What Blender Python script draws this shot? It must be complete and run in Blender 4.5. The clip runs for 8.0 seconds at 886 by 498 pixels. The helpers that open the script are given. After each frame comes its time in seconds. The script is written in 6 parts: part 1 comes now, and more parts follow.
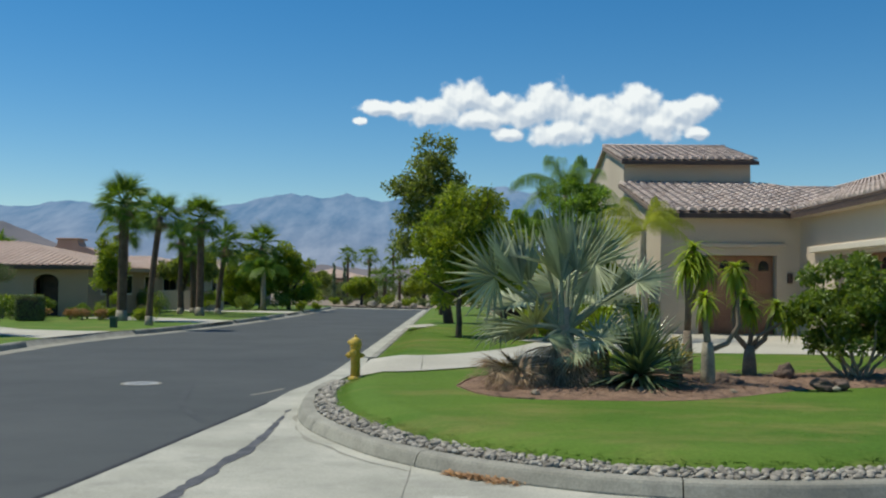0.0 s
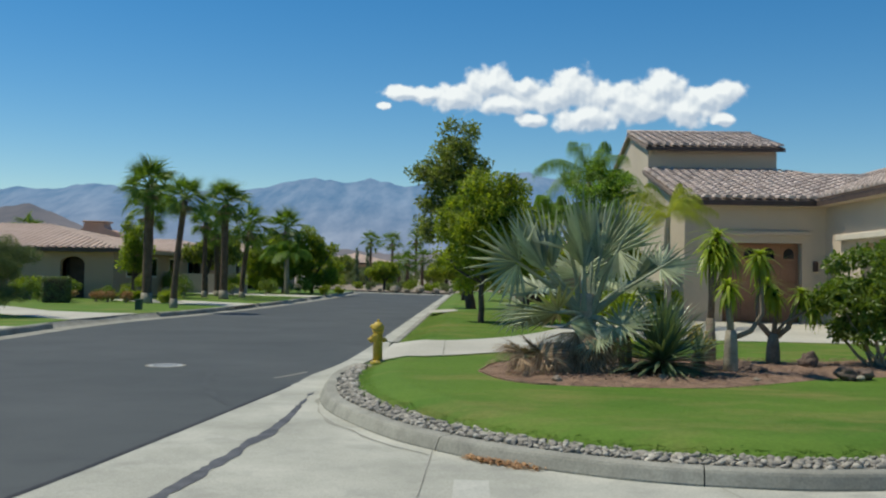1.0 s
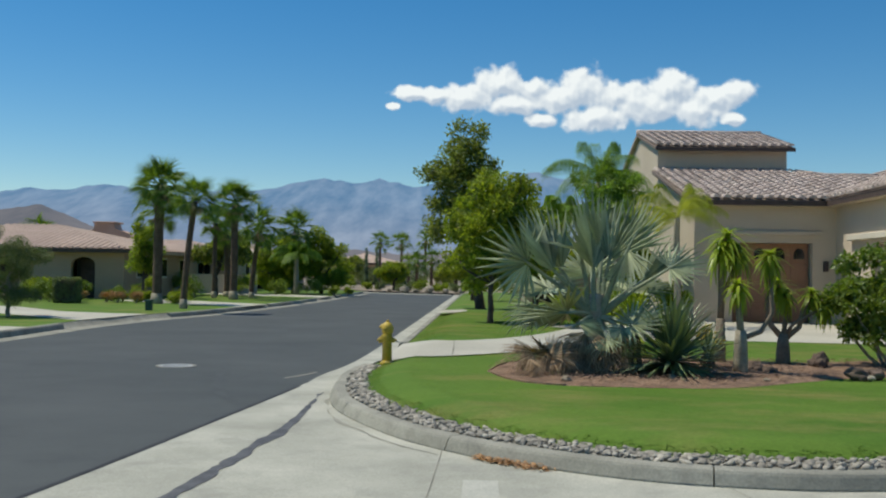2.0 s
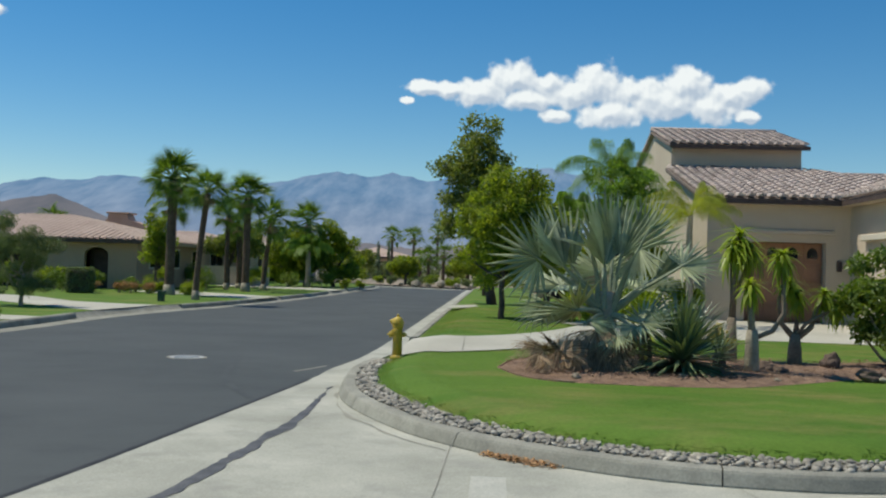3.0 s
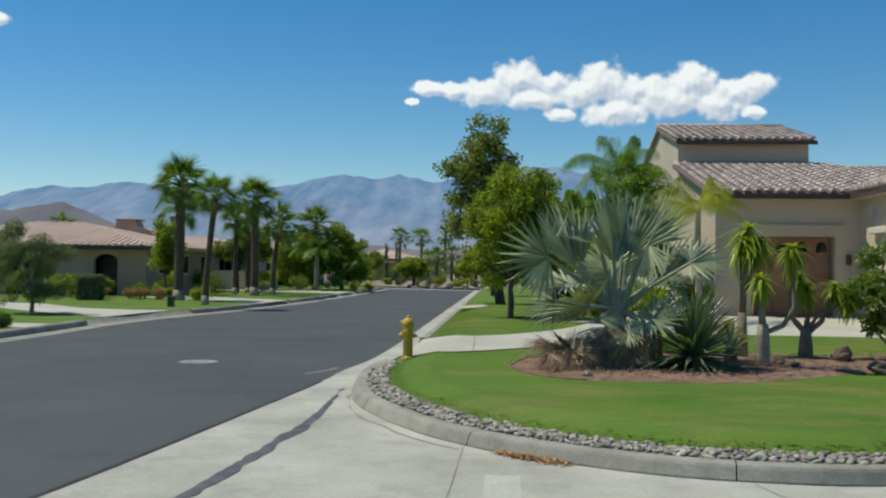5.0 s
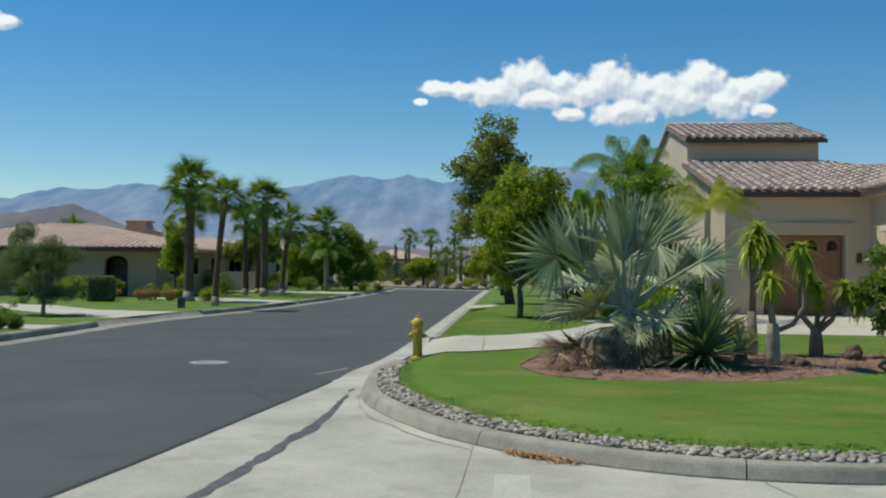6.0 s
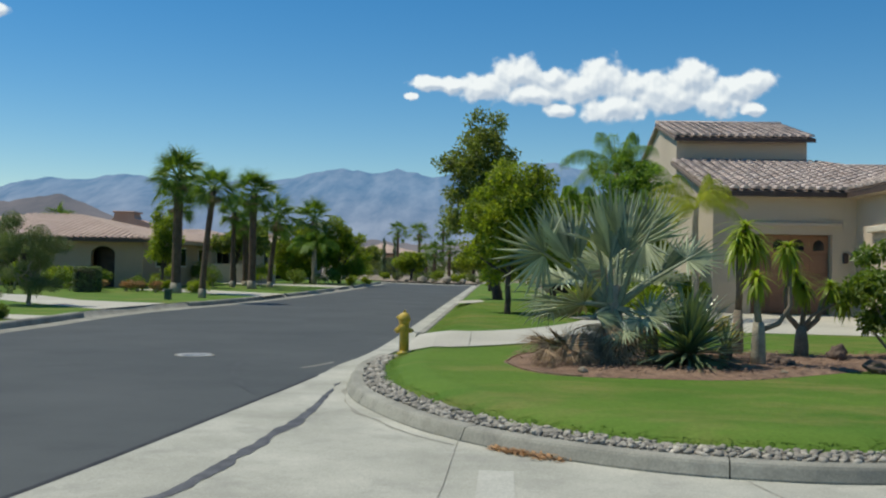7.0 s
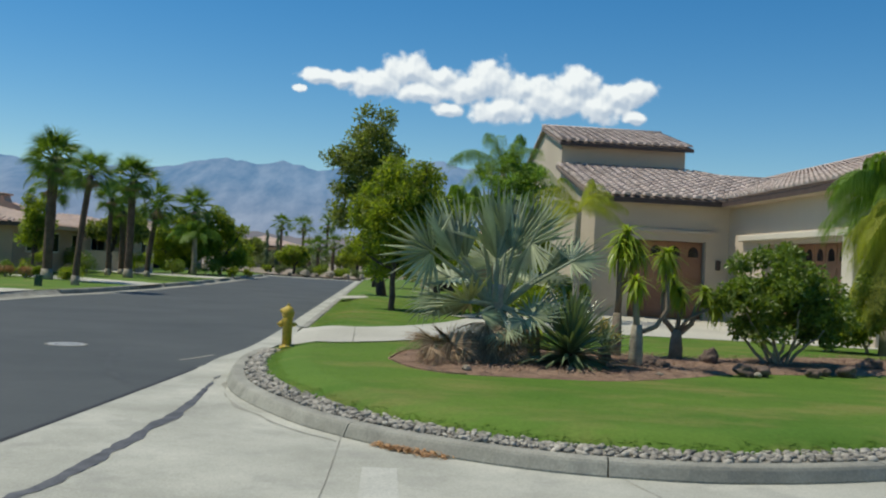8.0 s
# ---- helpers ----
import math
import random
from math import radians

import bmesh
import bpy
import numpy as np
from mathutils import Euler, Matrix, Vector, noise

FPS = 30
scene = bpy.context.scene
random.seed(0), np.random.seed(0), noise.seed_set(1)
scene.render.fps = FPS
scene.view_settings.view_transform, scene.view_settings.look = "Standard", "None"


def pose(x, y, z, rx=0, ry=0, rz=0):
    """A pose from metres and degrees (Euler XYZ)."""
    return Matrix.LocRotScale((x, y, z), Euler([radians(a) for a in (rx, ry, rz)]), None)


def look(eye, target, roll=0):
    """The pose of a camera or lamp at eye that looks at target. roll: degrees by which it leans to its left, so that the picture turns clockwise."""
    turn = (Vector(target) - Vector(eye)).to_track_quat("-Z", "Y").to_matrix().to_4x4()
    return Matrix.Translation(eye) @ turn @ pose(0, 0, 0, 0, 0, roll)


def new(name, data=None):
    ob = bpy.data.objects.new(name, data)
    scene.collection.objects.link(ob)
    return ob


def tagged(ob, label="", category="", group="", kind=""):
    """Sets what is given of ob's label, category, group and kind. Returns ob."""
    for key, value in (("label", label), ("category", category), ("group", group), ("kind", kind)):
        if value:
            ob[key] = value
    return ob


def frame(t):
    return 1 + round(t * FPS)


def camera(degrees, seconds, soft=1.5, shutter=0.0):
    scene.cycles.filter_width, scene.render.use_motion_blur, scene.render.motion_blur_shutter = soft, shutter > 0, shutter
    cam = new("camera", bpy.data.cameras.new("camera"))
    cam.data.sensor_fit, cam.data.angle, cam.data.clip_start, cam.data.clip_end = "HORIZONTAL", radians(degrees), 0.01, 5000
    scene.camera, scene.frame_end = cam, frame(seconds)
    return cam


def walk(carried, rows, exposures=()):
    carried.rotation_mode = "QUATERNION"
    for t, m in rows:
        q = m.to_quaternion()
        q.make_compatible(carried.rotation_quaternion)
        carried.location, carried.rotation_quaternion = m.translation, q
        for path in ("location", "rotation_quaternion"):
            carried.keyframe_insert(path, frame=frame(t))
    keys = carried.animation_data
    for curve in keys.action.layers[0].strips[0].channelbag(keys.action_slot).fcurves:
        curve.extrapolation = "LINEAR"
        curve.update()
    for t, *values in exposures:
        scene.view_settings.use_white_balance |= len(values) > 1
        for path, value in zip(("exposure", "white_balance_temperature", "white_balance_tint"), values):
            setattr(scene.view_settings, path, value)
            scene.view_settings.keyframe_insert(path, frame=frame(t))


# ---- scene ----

# ---------------------------------------------------------------- camera
cam = camera(48.0, 8.0, soft=2.15)
ROWS = [
    (0.0, 0.004, 0.036, 1.498, 92.30, -0.53, 0.57),
    (0.5, 0.009, 0.025, 1.497, 91.84, -1.15, 1.62),
    (1.0, 0.005, 0.024, 1.496, 91.44, -1.01, 1.87),
    (2.5, 0.012, 0.009, 1.499, 91.44, -1.28, 2.82),
    (3.0, 0.017, 0.020, 1.507, 91.12, -1.72, 3.09),
    (3.5, 0.011, 0.022, 1.494, 91.28, -1.90, 2.86),
    (4.0, 0.005, -0.001, 1.502, 91.76, -1.34, 2.89),
    (4.5, 0.000, 0.000, 1.500, 91.17, -1.00, 3.22),
    (6.0, 0.004, -0.021, 1.499, 91.16, -0.44, 4.09),
    (6.5, 0.007, -0.016, 1.502, 91.19, -0.82, 4.03),
    (7.0, 0.018, -0.006, 1.503, 90.87, -1.16, 3.43),
    (7.5, 0.001, 0.027, 1.490, 90.92, -1.91, 1.36),
    (8.0, -0.032, 0.032, 1.499, 90.90, -3.02, -3.28),
]
walk(cam, [(t, pose(x, y, z, rx, ry, rz)) for t, x, y, z, rx, ry, rz in ROWS], [(0.0, 0.0, 6950, 5.5), (8.0, 0.0, 6950, 5.5)])

# ---------------------------------------------------------------- sky and sun
SUN_TO = Vector((-0.66, 0.14, 1.30)).normalized()
elev = math.asin(SUN_TO.z)
azim = math.atan2(SUN_TO.x, SUN_TO.y)
world = bpy.data.worlds.new("sky")
scene.world = world
world.use_nodes = True
wn, wl = world.node_tree.nodes, world.node_tree.links
sky = wn.new("ShaderNodeTexSky")
sky.sky_type = 'NISHITA'
sky.sun_disc = False
sky.sun_elevation = elev
sky.sun_rotation = azim
sky.altitude = 0
sky.air_density = 1.0
sky.dust_density = 0.0
sky.ozone_density = 5.0
tone = wn.new("ShaderNodeHueSaturation")
tone.inputs["Saturation"].default_value = 1.34
wl.new(sky.outputs[0], tone.inputs["Color"])
wl.new(tone.outputs[0], wn["Background"].inputs[0])
wn["Background"].inputs[1].default_value = 0.105
sun = new("sun", bpy.data.lights.new("sun", 'SUN'))
sun.data.energy = 3.85
sun.data.angle = radians(0.53)
sun.data.color = (1.0, 0.96, 0.88)
sun.matrix_world = look(SUN_TO * 100, (0, 0, 0))


# ---------------------------------------------------------------- materials
def nodes_of(name):
    m = bpy.data.materials.new(name)
    m.use_nodes = True
    return m, m.node_tree.nodes, m.node_tree.links, m.node_tree.nodes["Principled BSDF"]


def ramp_between(n, l, fac, a, b, lo=0.35, hi=0.65):
    r = n.new("ShaderNodeValToRGB")
    r.color_ramp.elements[0].position, r.color_ramp.elements[1].position = lo, hi
    r.color_ramp.elements[0].color, r.color_ramp.elements[1].color = (*a, 1), (*b, 1)
    l.new(fac, r.inputs[0])
    return r.outputs[0]


def noise_at(n, l, scale, detail=4.0, rough=0.6, coords=None):
    t = n.new("ShaderNodeTexNoise")
    t.inputs["Scale"].default_value, t.inputs["Detail"].default_value, t.inputs["Roughness"].default_value = scale, detail, rough
    if coords is not None:
        l.new(coords, t.inputs["Vector"])
    return t.outputs["Fac"]


def mixed(n, l, a, b, fac, mode='MIX'):
    m = n.new("ShaderNodeMix")
    m.data_type, m.blend_type = 'RGBA', mode
    for sock, v in ((m.inputs[6], a), (m.inputs[7], b)):
        if isinstance(v, tuple):
            sock.default_value = (*v, 1)
        else:
            l.new(v, sock)
    if isinstance(fac, float):
        m.inputs[0].default_value = fac
    else:
        l.new(fac, m.inputs[0])
    return m.outputs[2]


def surface(name, dark, light, big=1.0, fine=30.0, rough=0.8, bump=0.2, dist=0.01, metal=0.0, stain=None, stain_amount=0.5, vary=0.0, spec=0.3):
    """A rough two-scale surface: broad patches, fine grain and, if given, stains; vary: tone from object to object."""
    m, n, l, p = nodes_of(name)
    co = n.new("ShaderNodeTexCoord").outputs["Object"]
    if vary:
        geo = n.new("ShaderNodeNewGeometry")
        co = geo.outputs["Position"]
    col = ramp_between(n, l, noise_at(n, l, big, 5.0, 0.6, co), dark, light, 0.3, 0.7)
    grain = noise_at(n, l, fine, 3.0, 0.7, co)
    g = ramp_between(n, l, grain, (0.72, 0.72, 0.72), (1.12, 1.12, 1.12), 0.25, 0.75)
    col = mixed(n, l, col, g, 1.0, 'MULTIPLY')
    if stain:
        s = ramp_between(n, l, noise_at(n, l, big * 2.7, 6.0, 0.65, co), (0, 0, 0), (1, 1, 1), 0.52, 0.72)
        mul = n.new("ShaderNodeMath")
        mul.operation = 'MULTIPLY'
        l.new(s, mul.inputs[0])
        mul.inputs[1].default_value = stain_amount
        col = mixed(n, l, col, stain, mul.outputs[0])
    if vary:
        info = n.new("ShaderNodeObjectInfo")
        v = ramp_between(n, l, info.outputs["Random"], (1 - vary,) * 3, (1 + vary,) * 3, 0.0, 1.0)
        col = mixed(n, l, col, v, 1.0, 'MULTIPLY')
    l.new(col, p.inputs["Base Color"])
    p.inputs["Roughness"].default_value, p.inputs["Metallic"].default_value = rough, metal
    p.inputs["Specular IOR Level"].default_value = spec
    if bump:
        b = n.new("ShaderNodeBump")
        b.inputs["Strength"].default_value, b.inputs["Distance"].default_value = bump, dist
        l.new(grain, b.inputs["Height"])
        l.new(b.outputs[0], p.inputs["Normal"])
    return m


def leaf_material(name, dark, light, through_light=0.35, rough=0.5, patch=0.8, gloss=0.35):
    """Foliage: tone varies leaf by leaf and over broad patches; light shines through."""
    m, n, l, p = nodes_of(name)
    geo = n.new("ShaderNodeNewGeometry")
    col = ramp_between(n, l, geo.outputs["Random Per Island"], dark, light, 0.0, 1.0)
    pn = ramp_between(n, l, noise_at(n, l, patch, 3.0, 0.6, geo.outputs["Position"]), (0.7, 0.7, 0.7), (1.25, 1.22, 1.1), 0.3, 0.7)
    col = mixed(n, l, col, pn, 1.0, 'MULTIPLY')
    l.new(col, p.inputs["Base Color"])
    p.inputs["Roughness"].default_value = rough
    p.inputs["Specular IOR Level"].default_value = gloss
    tr = n.new("ShaderNodeBsdfTranslucent")
    l.new(mixed(n, l, col, (1.5, 1.6, 0.5), 1.0, 'MULTIPLY'), tr.inputs[0])
    mx = n.new("ShaderNodeMixShader")
    mx.inputs[0].default_value = through_light
    l.new(p.outputs[0], mx.inputs[1])
    l.new(tr.outputs[0], mx.inputs[2])
    l.new(mx.outputs[0], n["Material Output"].inputs[0])
    return m


def turf(name, through_light):
    """Mown grass: fresh and deeper green in broad patches, straw-coloured dry spots, fine mottling."""
    m, n, l, p = nodes_of(name)
    pos = n.new("ShaderNodeNewGeometry").outputs["Position"]
    mp = n.new("ShaderNodeMapping")
    mp.inputs["Scale"].default_value = (0.55, 1.0, 1.0)
    l.new(pos, mp.inputs[0])
    col = ramp_between(n, l, noise_at(n, l, 0.9, 3.0, 0.55, mp.outputs[0]), (0.078, 0.154, 0.023), (0.120, 0.196, 0.033), 0.32, 0.68)
    dry = ramp_between(n, l, noise_at(n, l, 1.3, 4.0, 0.6, mp.outputs[0]), (0, 0, 0), (0.75, 0.75, 0.75), 0.48, 0.76)
    col = mixed(n, l, col, (0.24, 0.205, 0.075), dry)
    fine = ramp_between(n, l, noise_at(n, l, 22.0, 3.0, 0.7, pos), (0.86, 0.86, 0.86), (1.12, 1.12, 1.12), 0.3, 0.7)
    col = mixed(n, l, col, fine, 1.0, 'MULTIPLY')
    l.new(col, p.inputs["Base Color"])
    p.inputs["Roughness"].default_value = 0.85
    p.inputs["Specular IOR Level"].default_value = 0.1
    if through_light:
        # thin blades take the light of the sward as a whole
        upward = n.new("ShaderNodeCombineXYZ")
        upward.inputs[2].default_value = 1.0
        l.new(upward.outputs[0], p.inputs["Normal"])
        tr = n.new("ShaderNodeBsdfTranslucent")
        l.new(mixed(n, l, col, (1.3, 1.35, 0.7), 1.0, 'MULTIPLY'), tr.inputs[0])
        mx = n.new("ShaderNodeMixShader")
        mx.inputs[0].default_value = through_light
        l.new(p.outputs[0], mx.inputs[1])
        l.new(tr.outputs[0], mx.inputs[2])
        l.new(mx.outputs[0], n["Material Output"].inputs[0])
    return m


def far_hills(name, rock, haze_glow, low_haze_glow, amount, scale):
    """Distant slopes: bare ribbed rock; haze is mixed in as glow, paler low down."""
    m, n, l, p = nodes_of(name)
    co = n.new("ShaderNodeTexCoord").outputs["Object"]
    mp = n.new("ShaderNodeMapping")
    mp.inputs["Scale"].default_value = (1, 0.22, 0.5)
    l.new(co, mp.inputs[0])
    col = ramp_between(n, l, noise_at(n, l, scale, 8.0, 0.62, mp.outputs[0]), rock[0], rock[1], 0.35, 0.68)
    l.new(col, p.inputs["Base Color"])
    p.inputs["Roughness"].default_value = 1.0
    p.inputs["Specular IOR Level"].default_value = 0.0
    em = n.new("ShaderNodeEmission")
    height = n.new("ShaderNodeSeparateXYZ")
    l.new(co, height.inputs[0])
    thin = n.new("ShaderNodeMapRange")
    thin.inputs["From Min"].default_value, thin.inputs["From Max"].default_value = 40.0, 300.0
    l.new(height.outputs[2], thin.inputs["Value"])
    l.new(mixed(n, l, low_haze_glow, haze_glow, thin.outputs[0]), em.inputs[0])
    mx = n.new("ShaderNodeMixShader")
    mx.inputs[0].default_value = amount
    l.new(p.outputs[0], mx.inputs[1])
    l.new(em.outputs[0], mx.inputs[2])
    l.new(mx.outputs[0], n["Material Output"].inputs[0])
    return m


ASPHALT = surface("asphalt", (0.064, 0.071, 0.071), (0.093, 0.100, 0.098), 0.35, 90, 0.85, 0.25, 0.006, stain=(0.049, 0.054, 0.055), stain_amount=0.5)
CONCRETE = surface("pale_concrete", (0.335, 0.33, 0.27), (0.535, 0.52, 0.435), 0.75, 60, 0.9, 0.15, 0.004, stain=(0.26, 0.255, 0.22), stain_amount=0.6)
PATCH = surface("fresh_concrete", (0.42, 0.41, 0.35), (0.54, 0.53, 0.455), 1.5, 60, 0.9, 0.1, 0.003)
KERB = surface("kerb_concrete", (0.22, 0.212, 0.172), (0.41, 0.395, 0.325), 1.2, 50, 0.9, 0.2, 0.004, stain=(0.15, 0.145, 0.125), stain_amount=0.65)
DRIVE = surface("driveway_concrete", (0.44, 0.415, 0.34), (0.54, 0.515, 0.43), 0.5, 40, 0.9, 0.1, 0.003)
TAR = surface("tar_seal", (0.06, 0.06, 0.063), (0.15, 0.15, 0.152), 5, 60, 0.7, 0.2, 0.004)
SEAM = surface("dark_bitumen_joint", (0.018, 0.018, 0.019), (0.045, 0.046, 0.047), 4, 60, 0.75, 0.3, 0.005)
LAWN = turf("lawn_turf", 0.0)
EARTH = surface("desert_earth", (0.28, 0.22, 0.16), (0.42, 0.35, 0.27), 0.05, 4, 0.95, 0.2, 0.02)
MULCH = surface("bark_mulch", (0.22, 0.135, 0.09), (0.42, 0.275, 0.185), 3, 45, 0.95, 0.9, 0.03, stain=(0.07, 0.045, 0.035), stain_amount=0.7)
STUCCO = surface("beige_stucco", (0.57, 0.472, 0.36), (0.64, 0.543, 0.425), 0.4, 70, 0.9, 0.25, 0.006)
STUCCO_FAR = surface("tan_stucco", (0.40, 0.285, 0.20), (0.48, 0.355, 0.25), 0.3, 30, 0.9, 0.2, 0.006)
TRIM = surface("cream_trim", (0.62, 0.56, 0.45), (0.70, 0.64, 0.52), 0.8, 60, 0.85, 0.2, 0.004)
TILE = surface("clay_tile", (0.43, 0.335, 0.285), (0.58, 0.485, 0.43), 2.0, 25, 0.85, 0.3, 0.006, vary=0.22)
TILE_RED = surface("red_clay_tile", (0.50, 0.365, 0.285), (0.64, 0.49, 0.395), 0.6, 12, 0.85, 0.3, 0.01)
TERRACOTTA = surface("terracotta_render", (0.48, 0.30, 0.225), (0.57, 0.375, 0.29), 0.8, 30, 0.9, 0.2, 0.005)
DECK = surface("roof_underlay", (0.20, 0.155, 0.13), (0.28, 0.22, 0.19), 2, 30, 0.9, 0.2, 0.004)
FASCIA = surface("dark_fascia_wood", (0.075, 0.05, 0.042), (0.12, 0.085, 0.07), 3, 30, 0.7, 0.2, 0.003)
DOORWOOD = surface("brown_garage_paint", (0.30, 0.155, 0.095), (0.37, 0.20, 0.125), 2, 40, 0.55, 0.1, 0.002)
DARKGLASS = surface("dark_pane", (0.012, 0.013, 0.016), (0.02, 0.02, 0.024), 1, 5, 0.08, 0.0, spec=0.5)
SHADE_IN = surface("painted_recess_shade", (0.05, 0.042, 0.035), (0.07, 0.06, 0.05), 1, 10, 0.9, 0.0)
YELLOW = surface("hydrant_yellow", (0.55, 0.37, 0.05), (0.69, 0.49, 0.085), 5, 60, 0.45, 0.15, 0.002, stain=(0.30, 0.19, 0.05), stain_amount=0.5)
STEEL = surface("worn_steel", (0.30, 0.30, 0.30), (0.45, 0.45, 0.44), 6, 60, 0.5, 0.2, 0.002, metal=0.6)
LID = surface("pale_manhole_iron", (0.42, 0.42, 0.41), (0.55, 0.55, 0.53), 6, 60, 0.7, 0.3, 0.003)
ROCK = surface("river_rock", (0.26, 0.235, 0.19), (0.48, 0.44, 0.365), 3.0, 40, 0.85, 0.35, 0.006, vary=0.38)
BOULDER = surface("brown_boulder", (0.10, 0.07, 0.054), (0.21, 0.15, 0.115), 3.0, 20, 0.9, 0.6, 0.02)
GREENBOX = surface("green_utility_plastic", (0.03, 0.075, 0.05), (0.045, 0.10, 0.065), 4, 40, 0.5, 0.05, 0.002)
TRUNK_PALE = surface("pale_bark", (0.27, 0.235, 0.175), (0.43, 0.38, 0.29), 5, 30, 0.9, 0.5, 0.01)
TRUNK_MID = surface("brown_grey_bark", (0.17, 0.13, 0.095), (0.30, 0.24, 0.18), 5, 30, 0.9, 0.5, 0.01)
TRUNK_PALM = surface("palm_trunk_fibre", (0.10, 0.062, 0.043), (0.20, 0.135, 0.095), 4, 22, 0.95, 0.9, 0.03)
TRUNK_DARK = surface("dark_bark", (0.06, 0.047, 0.038), (0.13, 0.10, 0.08), 4, 25, 0.95, 0.7, 0.02)
PETIOLE = surface("pale_green_stalk", (0.20, 0.235, 0.15), (0.36, 0.40, 0.28), 3, 30, 0.6, 0.1, 0.002)
SILVER_LEAF = leaf_material("silver_fan_leaf", (0.19, 0.23, 0.135), (0.48, 0.52, 0.35), 0.05, 0.40, 2.2, 0.3)
DRY_LEAF = leaf_material("dry_brown_leaf", (0.20, 0.13, 0.085), (0.46, 0.34, 0.235), 0.15, 0.8, 2.0)
FAN_LEAF = leaf_material("green_fan_leaf", (0.085, 0.15, 0.03), (0.21, 0.30, 0.065), 0.38, 0.4, 1.2)
FROND_LEAF = leaf_material("green_frond", (0.12, 0.21, 0.04), (0.26, 0.37, 0.09), 0.48, 0.45, 0.8)
YELLOW_FROND = leaf_material("yellow_green_frond", (0.22, 0.26, 0.03), (0.42, 0.43, 0.06), 0.4, 0.5, 0.8)
TREE_LEAF = leaf_material("tree_leaf", (0.105, 0.165, 0.024), (0.335, 0.375, 0.06), 0.52, 0.4, 1.3)
TALL_LEAF = leaf_material("olive_tree_leaf", (0.10, 0.135, 0.045), (0.28, 0.31, 0.10), 0.48, 0.45, 1.0)
SHRUB_LEAF = leaf_material("shrub_leaf", (0.085, 0.135, 0.025), (0.235, 0.305, 0.065), 0.36, 0.4, 2.4)
OLIVE_LEAF = leaf_material("grey_olive_leaf", (0.12, 0.155, 0.07), (0.22, 0.26, 0.13), 0.25, 0.5, 0.8)
STRAP_LEAF = leaf_material("bright_strap_leaf", (0.17, 0.25, 0.03), (0.36, 0.42, 0.06), 0.4, 0.4, 2.0)
SWORD_LEAF = leaf_material("dark_sword_leaf", (0.075, 0.125, 0.055), (0.25, 0.31, 0.18), 0.12, 0.3, 2.0, 0.6)
GRASS = turf("grass_blade", 0.22)
LITTER = leaf_material("orange_leaf_litter", (0.32, 0.17, 0.085), (0.55, 0.34, 0.19), 0.1, 0.9, 5.0)
FLOWER = leaf_material("yellow_blossom", (0.50, 0.38, 0.03), (0.65, 0.50, 0.06), 0.2, 0.6, 3.0)
# the blue haze over both ranges is emission colour
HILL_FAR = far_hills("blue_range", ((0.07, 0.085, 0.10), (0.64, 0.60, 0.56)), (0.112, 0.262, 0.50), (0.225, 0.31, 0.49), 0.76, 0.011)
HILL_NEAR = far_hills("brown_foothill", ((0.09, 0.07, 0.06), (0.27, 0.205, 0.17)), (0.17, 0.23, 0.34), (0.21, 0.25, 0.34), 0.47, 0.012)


# ---------------------------------------------------------------- mesh helpers
def fast_mesh(name, verts, polys, smooth=False):
    """A mesh from an array of places and an array of equal-sized polygons."""
    verts, polys = np.asarray(verts, dtype=np.float32), np.asarray(polys, dtype=np.int32)
    me = bpy.data.meshes.new(name)
    k = polys.shape[1]
    me.vertices.add(len(verts))
    me.vertices.foreach_set("co", verts.ravel())
    me.loops.add(polys.size)
    me.loops.foreach_set("vertex_index", polys.ravel())
    me.polygons.add(len(polys))
    me.polygons.foreach_set("loop_start", np.arange(0, polys.size, k, dtype=np.int32))
    me.polygons.foreach_set("use_smooth", np.full(len(polys), smooth))
    me.update(calc_edges=True)
    return me


def place(name, me, material, parent=None, label="", m=None):
    ob = new(name, me)
    if material is not None and not me.materials:
        me.materials.append(material)
    if parent is not None:
        ob.parent = parent
    if m is not None:
        ob.matrix_basis = m
    if label:
        ob["label"] = label
    return ob


def part(name, bm, material, parent, label="", smooth=False, m=None):
    bmesh.ops.recalc_face_normals(bm, faces=bm.faces)
    me = bpy.data.meshes.new(name)
    bm.to_mesh(me)
    bm.free()
    if smooth:
        for p in me.polygons:
            p.use_smooth = True
    return place(name, me, material, parent, label, m)


def thing(name, label, category, x=0.0, y=0.0, z=0.0, rz=0.0, group="", kind=""):
    e = new(name)
    e.empty_display_size = 0.2
    e.matrix_basis = pose(x, y, z, 0, 0, rz)
    return tagged(e, label, category, group, kind)


def box(bm, x0, x1, y0, y1, z0, z1, bevel=0.0):
    g = bmesh.ops.create_cube(bm, size=1.0, matrix=Matrix.Translation(((x0 + x1) / 2, (y0 + y1) / 2, (z0 + z1) / 2)) @ Matrix.Diagonal((abs(x1 - x0), abs(y1 - y0), abs(z1 - z0), 1)))
    if bevel:
        edges = {e for v in g["verts"] for e in v.link_edges}
        bmesh.ops.bevel(bm, geom=list(edges), offset=bevel, segments=2, affect='EDGES', profile=0.5)
    return bm


def boxes(*specs, bevel=0.0):
    bm = bmesh.new()
    for s in specs:
        box(bm, *s, bevel=bevel)
    return bm


